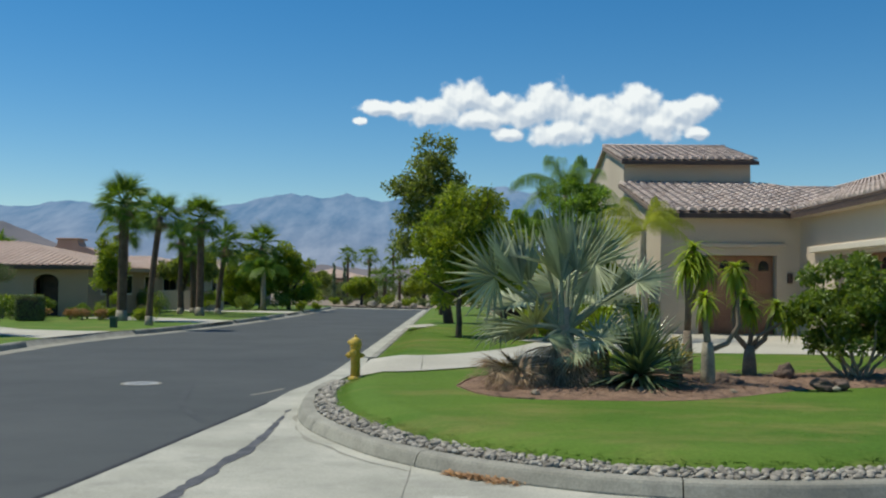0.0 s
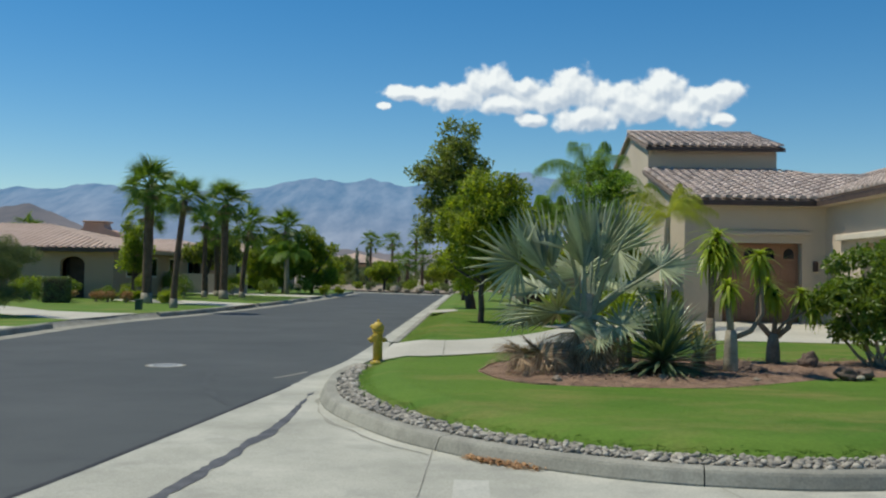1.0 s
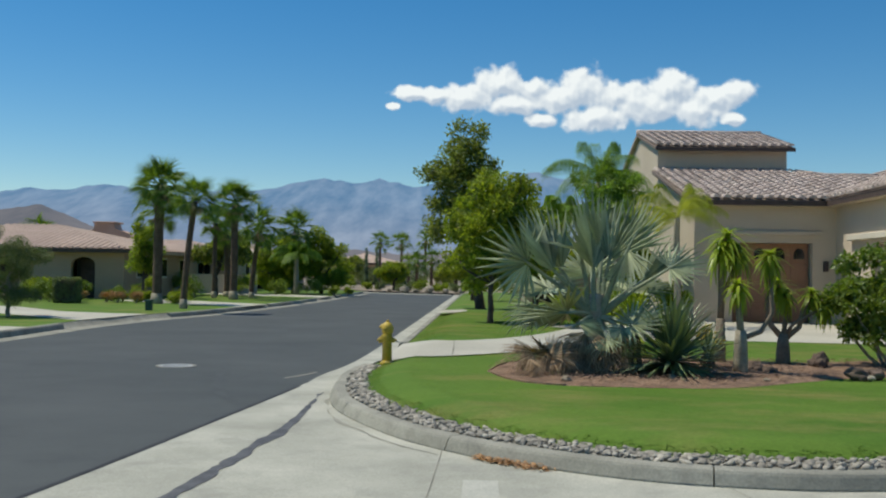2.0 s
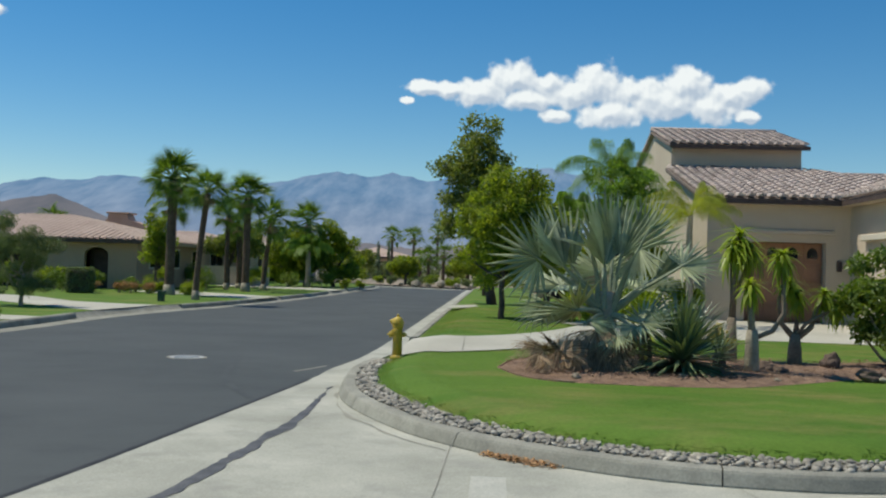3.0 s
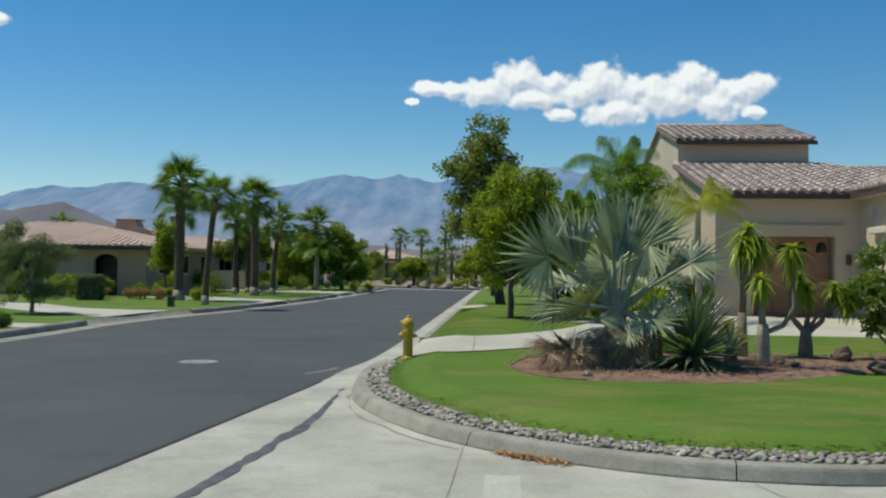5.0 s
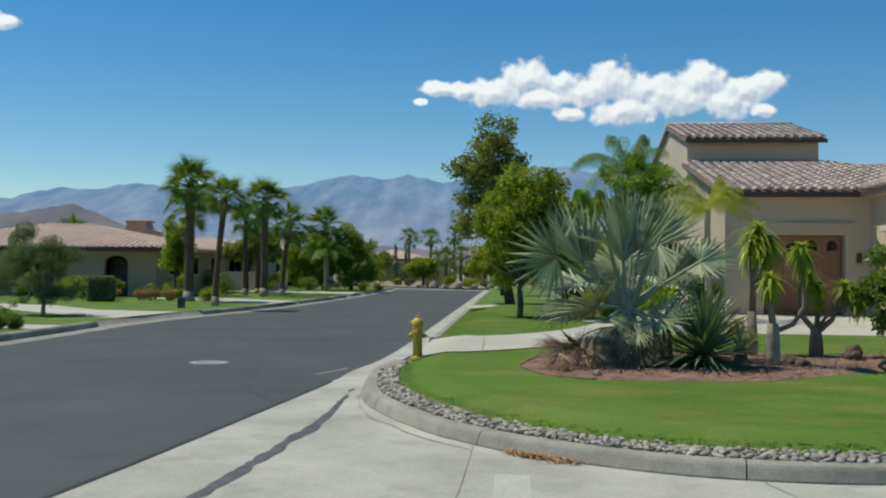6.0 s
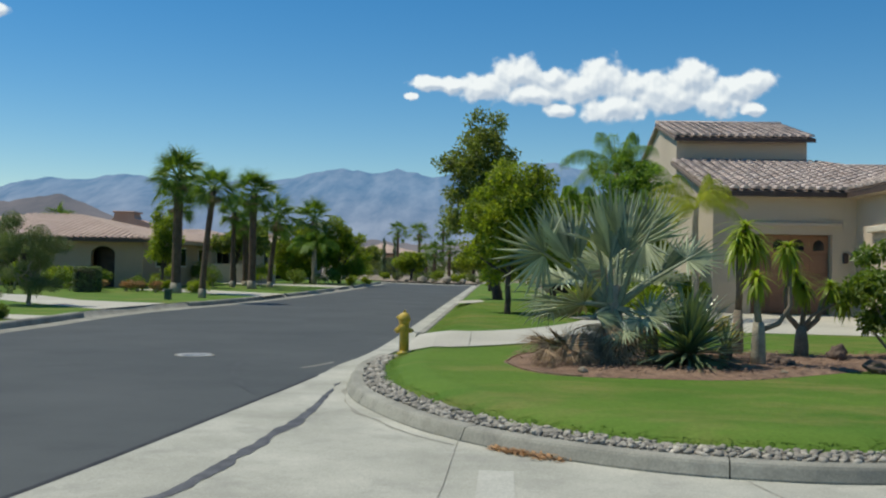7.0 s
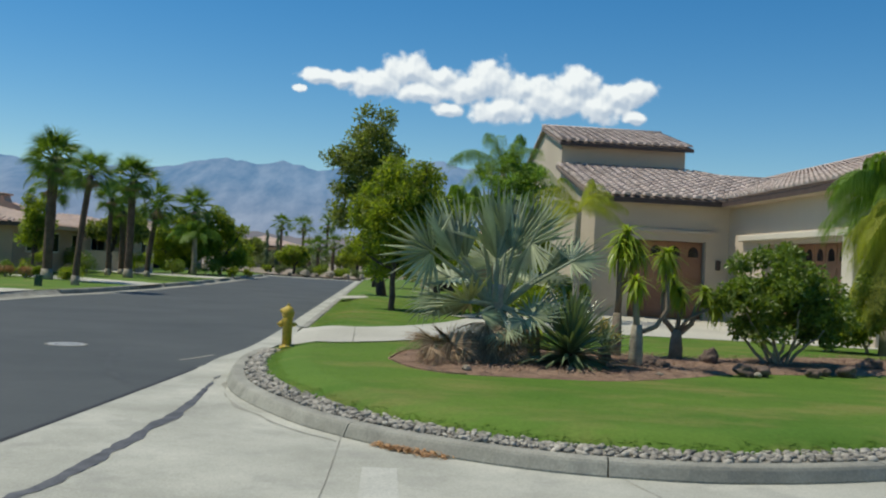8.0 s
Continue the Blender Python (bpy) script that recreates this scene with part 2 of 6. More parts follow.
def tube(bm, pts, radii, sides=8, cap=True):
    """A tapered tube along a line of points."""
    rings = []
    for i, p in enumerate(pts):
        p = Vector(p)
        d = (Vector(pts[min(i + 1, len(pts) - 1)]) - Vector(pts[max(i - 1, 0)])).normalized()
        q = Vector((0, 0, 1)).rotation_difference(d)
        rings.append([bm.verts.new(p + q @ Vector((radii[i] * math.cos(2 * math.pi * k / sides), radii[i] * math.sin(2 * math.pi * k / sides), 0))) for k in range(sides)])
    for a, b in zip(rings, rings[1:]):
        for k in range(sides):
            bm.faces.new((a[k], a[(k + 1) % sides], b[(k + 1) % sides], b[k]))
    if cap:
        bm.faces.new(rings[0][::-1])
        bm.faces.new(rings[-1])
    return bm


def lathe(bm, profile, sides=24, at=(0, 0, 0)):
    """A turned form from (radius, height) pairs."""
    rings = [[bm.verts.new((at[0] + r * math.cos(2 * math.pi * k / sides), at[1] + r * math.sin(2 * math.pi * k / sides), at[2] + z)) for k in range(sides)] for r, z in profile]
    for a, b in zip(rings, rings[1:]):
        for k in range(sides):
            bm.faces.new((a[k], a[(k + 1) % sides], b[(k + 1) % sides], b[k]))
    bm.faces.new(rings[0][::-1])
    bm.faces.new(rings[-1])
    return bm


def prism(bm, poly, a, b, axis):
    """A flat outline (two coordinates) drawn out from a to b along axis 'x', 'y' or 'z'."""
    def at(p, c):
        return {'x': (c, p[0], p[1]), 'y': (p[0], c, p[1]), 'z': (p[0], p[1], c)}[axis]
    lo, hi = [bm.verts.new(at(p, a)) for p in poly], [bm.verts.new(at(p, b)) for p in poly]
    bm.faces.new(lo)
    bm.faces.new(hi[::-1])
    for i in range(len(poly)):
        j = (i + 1) % len(poly)
        bm.faces.new((lo[i], lo[j], hi[j], hi[i]))
    return bm


def spline(ctrl, step=0.25):
    """A smooth line through points on the plan, in even steps."""
    c = [Vector(p) for p in ctrl]
    c = [2 * c[0] - c[1], *c, 2 * c[-1] - c[-2]]
    dense = []
    for i in range(1, len(c) - 2):
        a, b, d, e = c[i - 1:i + 3]
        k = max(2, int((d - b).length / 0.05))
        for j in range(k):
            t = j / k
            dense.append(0.5 * (2 * b + (d - a) * t + (2 * a - 5 * b + 4 * d - e) * t * t + (3 * b - a - 3 * d + e) * t ** 3))
    dense.append(c[-2])
    out, left = [dense[0]], step
    for p, q in zip(dense, dense[1:]):
        left -= (q - p).length
        if left <= 0:
            out.append(q)
            left = step
    if (out[-1] - dense[-1]).length > step * 0.3:
        out.append(dense[-1])
    else:
        out[-1] = dense[-1]
    return np.array([(p.x, p.y) for p in out])


def normals_of(path):
    """Unit normals to the left of a plan line."""
    d = np.gradient(path, axis=0)
    d /= np.maximum(np.linalg.norm(d, axis=1), 1e-9)[:, None]
    return np.c_[-d[:, 1], d[:, 0]]


def ribbon(path, offsets, heights):
    """Strips alongside a plan line: one line of points for each offset (to the left) and height."""
    n = normals_of(path)
    rows = [np.c_[path + n * o, np.full(len(path), h)] for o, h in zip(offsets, heights)]
    v = np.concatenate(rows)
    m = len(path)
    q = [(r * m + i, r * m + i + 1, (r + 1) * m + i + 1, (r + 1) * m + i) for r in range(len(rows) - 1) for i in range(m - 1)]
    return v, np.array(q)


def sheet(name, outline, z, material, label, category, kind="structure", parent=None):
    """A level sheet with the given outline on the plan."""
    bm = bmesh.new()
    vs = [bm.verts.new((x, y, z)) for x, y in outline]
    es = [bm.edges.new((vs[i], vs[(i + 1) % len(vs)])) for i in range(len(vs))]
    bmesh.ops.triangle_fill(bm, use_beauty=True, use_dissolve=False, edges=es)
    for f in bm.faces:
        if f.normal.z < 0:
            f.normal_flip()
    me = bpy.data.meshes.new(name)
    bm.to_mesh(me)
    bm.free()
    return tagged(place(name, me, material, parent), label, category, "", kind)


# ---------------------------------------------------------------- ground, road, kerbs
sheet("ground", [(-4500, -4500), (4500, -4500), (4500, 4500), (-4500, 4500)], -0.05, EARTH, "pale sandy desert ground reaching to the foothills", "ground")
sheet("road", [(-10.6, -30), (40, -30), (40, 100), (-40, 100), (-40, 76), (-10.6, 76)], 0.0, ASPHALT, "smooth dark grey asphalt street with faint tyre marks", "road")
sheet("ground_behind", [(-60, -60), (60, -60), (60, -30.05), (-60, -30.05)], 0.0, EARTH, "bare sandy ground behind the street", "ground")

# the corner lot's kerb line, walked from the far end of the street round the corner
KERB_LINE = spline([(-1.72, 72), (-1.72, 45), (-1.70, 24), (-1.74, 17), (-1.95, 14.2), (-1.90, 12.6), (-1.72, 11.3), (-1.40, 10.3), (-0.82, 9.13), (-0.38, 8.53), (0.0, 8.13), (0.53, 7.74), (1.13, 7.41), (1.75, 7.24), (2.64, 7.20), (3.92, 7.54), (6.0, 8.5), (10, 10.6), (20, 16), (34, 24)], 0.2)


def lift(d):
    """Height of the corner lot by the distance from its kerb."""
    t = min(max((d - 0.2) / 0.75, 0.0), 1.0)
    return 0.125 + 0.125 * t * t * (3 - 2 * t)


def kerb_pieces():
    kerb = thing("kerb", "weathered pale concrete kerb with dark joints round a planted corner", "kerb", kind="structure")
    n = normals_of(KERB_LINE)
    arc = np.r_[0, np.cumsum(np.linalg.norm(np.diff(KERB_LINE, axis=0), axis=1))]
    # joints fall every few metres
    start = int(np.argmin(np.abs(KERB_LINE[:, 1] - 8.45) + 10 * (KERB_LINE[:, 0] > 2)))
    j0 = arc[start]
    cuts = sorted({j0 + k * 2.35 for k in range(-40, 14)})
    cuts = [c for c in cuts if arc[0] < c < arc[-1]]
    for a, b in zip(cuts, cuts[1:]):
        s = np.linspace(a + 0.006, b - 0.006, 9)
        px, py = np.interp(s, arc, KERB_LINE[:, 0]), np.interp(s, arc, KERB_LINE[:, 1])
        nx, ny = np.interp(s, arc, n[:, 0]), np.interp(s, arc, n[:, 1])
        bm = bmesh.new()
        prof = [(0.0, -0.04), (0.0, 0.02), (0.035, 0.098), (0.05, 0.118), (0.08, 0.127), (0.185, 0.127), (0.2, 0.115), (0.2, -0.04)]
        if 14.9 < (py[0] + py[-1]) / 2 < 19.6 and px[0] < 0:
            prof = [(0.0, -0.04), (0.0, 0.008), (0.1, 0.065), (0.2, 0.127), (0.2, -0.04)]
        rings = [[bm.verts.new((px[i] + nx[i] * o, py[i] + ny[i] * o, h)) for o, h in prof] for i in range(len(s))]
        for r, q in zip(rings, rings[1:]):
            for k in range(len(prof)):
                bm.faces.new((r[k], r[(k + 1) % len(prof)], q[(k + 1) % len(prof)], q[k]))
        bm.faces.new(rings[0])
        bm.faces.new(rings[-1][::-1])
        part("kerb_stone", bm, KERB, kerb)
    return kerb


kerb_pieces()

# lot surface: a rising margin behind the kerb, then level turf
OFFS = [0.19, 0.35, 0.5, 0.65, 0.8, 0.95, 1.0]
v, q = ribbon(KERB_LINE, OFFS, [lift(o) - (0.02 if o < 0.6 else 0.0) for o in OFFS])
lawn_edge = place("lawn_margin", fast_mesh("lawn_margin", v, q, True), LAWN)
tagged(lawn_edge, "bright green mown turf rising from the kerb", "lawn", "", "structure")
inner = KERB_LINE + normals_of(KERB_LINE) * 0.98
sheet("lawn", [tuple(p) for p in inner[::3]] + [(34, 72)], 0.249, LAWN, "bright green mown lawn with a few dry patches", "lawn")

# concrete gutter along the street and the wide corner apron
street_side = KERB_LINE[KERB_LINE[:, 1] > 12.7]
street_side = street_side[street_side[:, 0] < 0]
v, q = ribbon(street_side, [0.0, -0.40], [0.004, 0.004])
tagged(place("gutter", fast_mesh("gutter", v, q), CONCRETE), "pale concrete gutter between asphalt and kerb", "gutter", "", "structure")
corner = [tuple(p) for p in KERB_LINE if p[1] <= 12.9 and p[0] < 9]
sheet("pavement", corner + [(8.6, 9.2), (3.9, 6.95), (3.0, 6.55), (1.5, 5.6), (-0.5, 4.4), (-3.27, 4.2), (-3.01, 6.2), (-2.83, 7.9), (-2.51, 11.6), (-2.38, 13.2), (-2.13, 15.2)], 0.005, CONCRETE, "pale stained concrete corner apron with sealed cracks", "pavement")

# dark seam where the asphalt meets the apron
seam = spline([(-3.27, 4.2), (-3.01, 6.2), (-2.83, 7.9), (-2.51, 11.6), (-2.40, 13.0)], 0.25)
v, q = ribbon(seam, [0.020, -0.040], [0.0062, 0.0062])
v[:len(seam), :2] += normals_of(seam) * np.array([0.012 * noise.noise(Vector((i * 0.7, 2, 0))) for i in range(len(seam))])[:, None]
tagged(place("asphalt_seam", fast_mesh("asphalt_seam", v, q), SEAM), "thin dark seam between asphalt and concrete", "seam", "", "structure")

# driveway of the corner house, and its forecourt
near_edge = spline([(-1.56, 15.2), (-1.0, 14.95), (-0.5, 15.1), (0.51, 16.15), (1.6, 17.7), (2.8, 19.3), (4.4, 20.2)], 0.2)
far_edge = spline([(-1.56, 19.2), (-1.1, 18.7), (-0.5, 18.57), (0.42, 19.6), (1.2, 21.2), (1.85, 23.2), (2.4, 25.5)], 0.2)
steps = np.linspace(0, 1, 30)
rows = []
for a in np.linspace(0, 1, 5):
    e0 = np.c_[np.interp(steps, np.linspace(0, 1, len(near_edge)), near_edge[:, 0]), np.interp(steps, np.linspace(0, 1, len(near_edge)), near_edge[:, 1])]
    e1 = np.c_[np.interp(steps, np.linspace(0, 1, len(far_edge)), far_edge[:, 0]), np.interp(steps, np.linspace(0, 1, len(far_edge)), far_edge[:, 1])]
    p = e0 * (1 - a) + e1 * a
    rows.append(np.c_[p, np.interp(p[:, 0], [-1.56, -1.0], [0.142, 0.266])])
v = np.concatenate(rows)
q = np.array([(r * 30 + i, r * 30 + i + 1, (r + 1) * 30 + i + 1, (r + 1) * 30 + i) for r in range(4) for i in range(29)])
tagged(place("driveway", fast_mesh("driveway", v, q), DRIVE), "pale broom-finished concrete driveway", "driveway", "", "structure")
sheet("forecourt", [(3.6, 20.3), (7.0, 20.1), (11.0, 19.3), (18, 17.6), (18, 19.9), (9.9, 20.3), (9.9, 29.2), (4.2, 29.2), (1.6, 24.6)], 0.258, DRIVE, "pale concrete forecourt before the garage doors", "driveway")

v, q = ribbon(np.array([(-0.47, 15.2), (-0.5, 16.9), (-0.54, 18.5)]), [0.012, -0.012], [0.2705, 0.2705])
tagged(place("driveway_joint", fast_mesh("driveway_joint", v, q), KERB), "thin dark joint across the driveway", "joint", "", "structure")
sheet("garden_path", [(-1.5, 31.9), (-0.9, 32.6), (-0.55, 34.2), (-0.75, 35.4), (-1.5, 34.2)], 0.256, DRIVE, "short pale concrete path across the lawn", "path")


# ---------------------------------------------------------------- corner house
def tile_mesh(w, length):
    """One barrel tile, its lower end thicker: local x across, y up the slope."""
    bm = bmesh.new()
    prev = None
    for y, lift_up in ((0.0, 0.055), (length, 0.012)):
        ring = []
        for k in range(6):
            a = math.pi * k / 5
            ring.append(bm.verts.new((-w / 2 * 0.78 * math.cos(a), y, lift_up + w * 0.30 * math.sin(a))))
        if prev:
            for k in range(5):
                bm.faces.new((prev[k], prev[k + 1], ring[k + 1], ring[k]))
        else:
            bm.faces.new(ring[::-1])
        prev = ring
    me = bpy.data.meshes.new("tile")
    bm.to_mesh(me)
    bm.free()
    for p in me.polygons:
        p.use_smooth = len(p.vertices) == 4
    me.materials.append(TILE)
    return me


def tiles_on(roof, me, origin, along, up, inside, nu, nv, w, row, limit=300):
    """Courses of barrel tiles on a slope; those past the limit are joined."""
    a, u = Vector(along).normalized(), Vector(up).normalized()
    n = a.cross(u)
    rot = Matrix((a, u, n)).transposed().to_4x4()
    spots = [(i, j) for j in range(nv) for i in range(nu) if inside(Vector(origin) + a * ((i + 0.5) * w) + u * ((j + 0.4) * row))]
    extra_v, extra_q = [], []
    base_v = [v.co.copy() for v in me.vertices]
    for count, (i, j) in enumerate(spots):
        m = Matrix.Translation(Vector(origin) + a * ((i + 0.5) * w + random.uniform(-.008, .008)) + u * (j * row + random.uniform(-.01, .01)) + n * 0.01) @ rot @ pose(0, 0, 0, 0, random.uniform(-1.5, 1.5), random.uniform(-1, 1))
        if count < limit:
            place("tile", me, None, roof, m=m)
        else:
            k = len(extra_v)
            extra_v += [m @ c for c in base_v]
            extra_q += [[vi + k for vi in p.vertices] for p in me.polygons if len(p.vertices) == 4]
    if extra_v:
        ob = place("tile_course", fast_mesh("tile_course", np.array(extra_v), np.array(extra_q), True), TILE, roof)
        ob["kind"] = "stuff"


def slab(corners, thick):
    """A roof slab under four or more corners."""
    bm = bmesh.new()
    top, low = [bm.verts.new(c) for c in corners], [bm.verts.new((c[0], c[1], c[2] - thick)) for c in corners]
    bm.faces.new(top)
    bm.faces.new(low[::-1])
    for i in range(len(top)):
        j = (i + 1) % len(top)
        bm.faces.new((top[i], low[i], low[j], top[j]))
    return bm


def arch_pane(w, h):
    pts = [(-w / 2, 0), (w / 2, 0)] + [(w / 2 * math.cos(math.pi * k / 8), h * 0.35 + h * 0.65 * math.sin(math.pi * k / 8)) for k in range(9)]
    return pts


def garage_door(house, x0, x1, z0, z1, at, axis, panes):
    """A panelled sectional door in a recess; runs along x (facing -y) or along y (facing -x)."""
    door = thing("garage_door", "", "")
    for key in ("label", "category"):
        if key in door:
            del door[key]
    door.parent = house
    me = bmesh.new()

    def put(bm, a, b, c, d, lo, hi, bev=0.0):
        if axis == 'x':
            box(bm, a, b, at + lo, at + hi, c, d, bev)
        else:
            box(bm, at + lo, at + hi, a, b, c, d, bev)
    put(me, x0, x1, z0, z1, 0.02, 0.07)
    part("door_leaf", me, DOORWOOD, door)
    rows = 4
    cols = max(2, round((x1 - x0) / 0.62))
    cw, rh = (x1 - x0) / cols, (z1 - z0) / rows
    for r in range(rows):
        for c in range(cols):
            a, b = x0 + c * cw + 0.05, x0 + (c + 1) * cw - 0.05
            lo, hi = z0 + r * rh + 0.04, z0 + (r + 1) * rh - 0.04
            bm = bmesh.new()
            put(bm, a, b, lo, hi, -0.004, 0.022, 0.006)
            part("door_panel", bm, DOORWOOD, door)
            if r == rows - 1 and panes:
                pts = [((a + b) / 2 + p, lo + 0.08 + s) for p, s in arch_pane(cw * 0.55, rh * 0.55)]
                bm = prism(bmesh.new(), pts, at - 0.012, at - 0.002, 'y' if axis == 'x' else 'x')
                part("window_pane", bm, DARKGLASS, door, "dark arched glass pane")
    return door


def corner_house():
    house = thing("house", "single-storey beige stucco house with clay barrel-tile roofs and a raised clerestory", "house")
    X0, Y0, XR, B = 6.05, 29.1, 10.1, 0.2
    # gable side, sunlit
    prof = [(Y0, B), (Y0, 3.55), (35.4, 5.0), (35.4, 6.02), (39.4, 6.98), (43.6, 6.02), (43.6, B)]
    part("wall_west", prism(bmesh.new(), prof, X0, X0 + 0.25, 'x'), STUCCO, house)
    part("wall_front", prism(bmesh.new(), [(X0 + 0.25, B), (7.15, B), (7.15, 2.56), (9.43, 2.56), (9.43, B), (XR + 0.02, B), (XR + 0.02, 3.62), (X0 + 0.25, 3.62)], Y0, Y0 + 0.25, 'y'), STUCCO, house)
    part("wall_clerestory", boxes((X0 + 0.25, 10.55, 35.4, 35.65, 4.6, 6.05)), STUCCO, house)
    part("wall_tower_east", prism(bmesh.new(), [(35.65, 4.6), (35.65, 6.02), (39.4, 6.98), (43.6, 6.02), (43.6, 4.6)], 10.3, 10.55, 'x'), STUCCO, house)
    part("wall_back", boxes((X0 + 0.25, 21, 43.35, 43.6, B, 4.4)), STUCCO, house)
    # front ledge above the small door
    part("door_ledge", boxes((7.0, 9.66, Y0 - 0.09, Y0, 2.78, 2.90), bevel=0.015), STUCCO, house)
    part("ceiling_of_recess", boxes((7.15, 9.43, Y0 + 0.25, Y0 + 0.6, 2.56, 2.62)), STUCCO, house)
    garage_door(house, 7.15, 9.43, 0.26, 2.56, Y0 + 0.34, 'x', True)
    # wing with the double door
    W0 = 20.0
    part("wing_wall_west", prism(bmesh.new(), [(W0, B), (21.45, B), (21.45, 2.50), (26.35, 2.50), (26.35, B), (Y0 + 0.2, B), (Y0 + 0.2, 3.62), (W0, 3.62)], XR, XR + 0.3, 'x'), STUCCO, house)
    part("wing_wall_south", prism(bmesh.new(), [(XR + 0.3, B), (XR + 0.3, 3.62), (14.8, 5.2), (20.7, 3.55), (20.7, B)], W0, W0 + 0.25, 'y'), STUCCO, house)
    part("wing_wall_east", boxes((20.7, 20.95, W0, 43.6, B, 3.55)), STUCCO, house)
    part("door_lintel", boxes((XR - 0.16, XR, 21.1, 27.9, 2.60, 2.76), bevel=0.02), TRIM, house, "cream moulded lintel")
    part("door_jamb", boxes((XR - 0.14, XR, 20.85, 21.40, 0.25, 2.60), bevel=0.02), TRIM, house, "cream pilaster")
    garage_door(house, 21.45, 26.35, 0.26, 2.50, XR + 0.36, 'y', True)
    # wall lamp at the inner corner
    part("wall_lamp", boxes((9.72, 9.86, Y0 - 0.12, Y0, 1.75, 2.05), bevel=0.03), FASCIA, house, "dark bronze wall lantern")
    part("wall_box", boxes((9.98, 10.10, 28.2, 28.6, 1.70, 1.95), bevel=0.01), FASCIA, house, "dark recessed box")
    # roofs: a front slope up to the clerestory, a ridge beside it, and the wing's slope meeting it in a valley
    E, S, S2 = 3.76, 0.23, 0.333
    yE, yT, yR = 28.72, 35.4, 34.0
    XE, RX = 9.72, 14.8
    zT, zM, zW = E + S * (yT - yE), E + S * (yR - yE), E + S2 * (RX - XE)
    xV = XE + (zM - E) / S2
    me = tile_mesh(0.30, 0.44)
    low = part("roof", slab([(5.85, yE, E), (XE, yE, E), (xV, yR, zM), (11.4, yR, zM), (10.55, yT, zT), (5.85, yT, zT)], 0.10), DECK, house, "pinkish-brown clay tile roof")
    up = Vector((0, 1, S)).normalized()
    tiles_on(low, me, (5.85, yE - 0.06, E), (1, 0, 0), up, lambda p: 5.85 < p.x < XE + (p.y - yE) * S / S2 + 0.05 and p.y < min(yT, yR + max(0.0, 11.4 - p.x) * 1.65), 32, 17, 0.30, 0.40)
    wing = part("wing_roof", slab([(XE, yE, E), (XE, 19.6, E), (RX, 19.6, zW), (RX, 39.0, zW), (xV, yR, zM)], 0.10), DECK, house, "pinkish-brown clay tile roof")
    tiles_on(wing, me, (XE - 0.06, 39.1, E), (0, -1, 0), Vector((1, 0, S2)).normalized(), lambda p: p.x > XE - 0.1 + max(0.0, min(p.y, yR) - yE) * S / S2 + max(0.0, p.y - yR) * 0.27 and 19.6 < p.y and p.x < RX, 65, 14, 0.30, 0.40)
    part("wing_roof_east", slab([(RX, 19.6, zW), (21.2, 19.6, E - 0.05), (21.2, 39.0, E - 0.05), (RX, 39.0, zW)], 0.10), TILE, house)
    part("back_roof", slab([(11.4, yR + 0.02, zM - 0.02), (xV, yR + 0.02, zM - 0.02), (xV, 43.9, zM - 1.8), (10.6, 43.9, zM - 1.8), (10.6, yR + 0.02, zM - 0.02)], 0.10), TILE, house)
    hi = part("upper_roof", slab([(5.9, 34.95, 6.08), (10.72, 34.95, 6.08), (10.72, 39.4, 7.14), (5.9, 39.4, 7.14)], 0.10), DECK, house, "pinkish-brown clay tile roof")
    tiles_on(hi, me, (5.9, 34.9, 6.08), (1, 0, 0), Vector((0, 4.45, 1.06)).normalized(), lambda p: p.x < 10.75 and p.y < 39.4, 16, 12, 0.30, 0.40)
    part("upper_roof_back", slab([(5.9, 39.4, 7.14), (10.72, 39.4, 7.14), (10.72, 44.0, 6.05), (5.9, 44.0, 6.05)], 0.10), TILE, house)
    bm = tube(bmesh.new(), [(5.9, 39.4, 7.18), (10.72, 39.4, 7.18)], [0.13, 0.13], 10)
    part("ridge_cap", bm, TILE, house, smooth=True)
    bm = tube(bmesh.new(), [(RX, 19.6, zW + 0.05), (RX, 39.0, zW + 0.05)], [0.13, 0.13], 10)
    part("ridge_cap", bm, TILE, house, smooth=True)
    part("ridge_cap", tube(bmesh.new(), [(10.75, yR + 1.05, zM + 0.27), (11.4, yR, zM + 0.04), (xV, yR, zM + 0.04)], [0.11] * 3, 10), TILE, house, smooth=True)
    # eaves
    part("fascia", boxes((5.85, XE + 0.02, yE - 0.03, yE, E - 0.15, E - 0.01)), FASCIA, house, "dark timber eave board")
    part("fascia", boxes((XE - 0.03, XE, 19.6, yE - 0.03, E - 0.15, E - 0.01)), FASCIA, house, "dark timber eave board")
    part("fascia", boxes((5.9, 10.72, 34.92, 34.95, 5.95, 6.07)), FASCIA, house, "dark timber eave board")
    part("soffit", boxes((5.9, XR, yE, Y0, E - 0.15, E - 0.12)), STUCCO, house)
    part("soffit", boxes((XE, XR, 19.6, yE, E - 0.152, E - 0.122)), STUCCO, house)
    part("rake_board", slab([(5.86, yE, E - 0.02), (5.86, yT, zT - 0.02), (6.05, yT, zT - 0.02), (6.05, yE, E - 0.02)], 0.13), FASCIA, house)
    return house


corner_house()


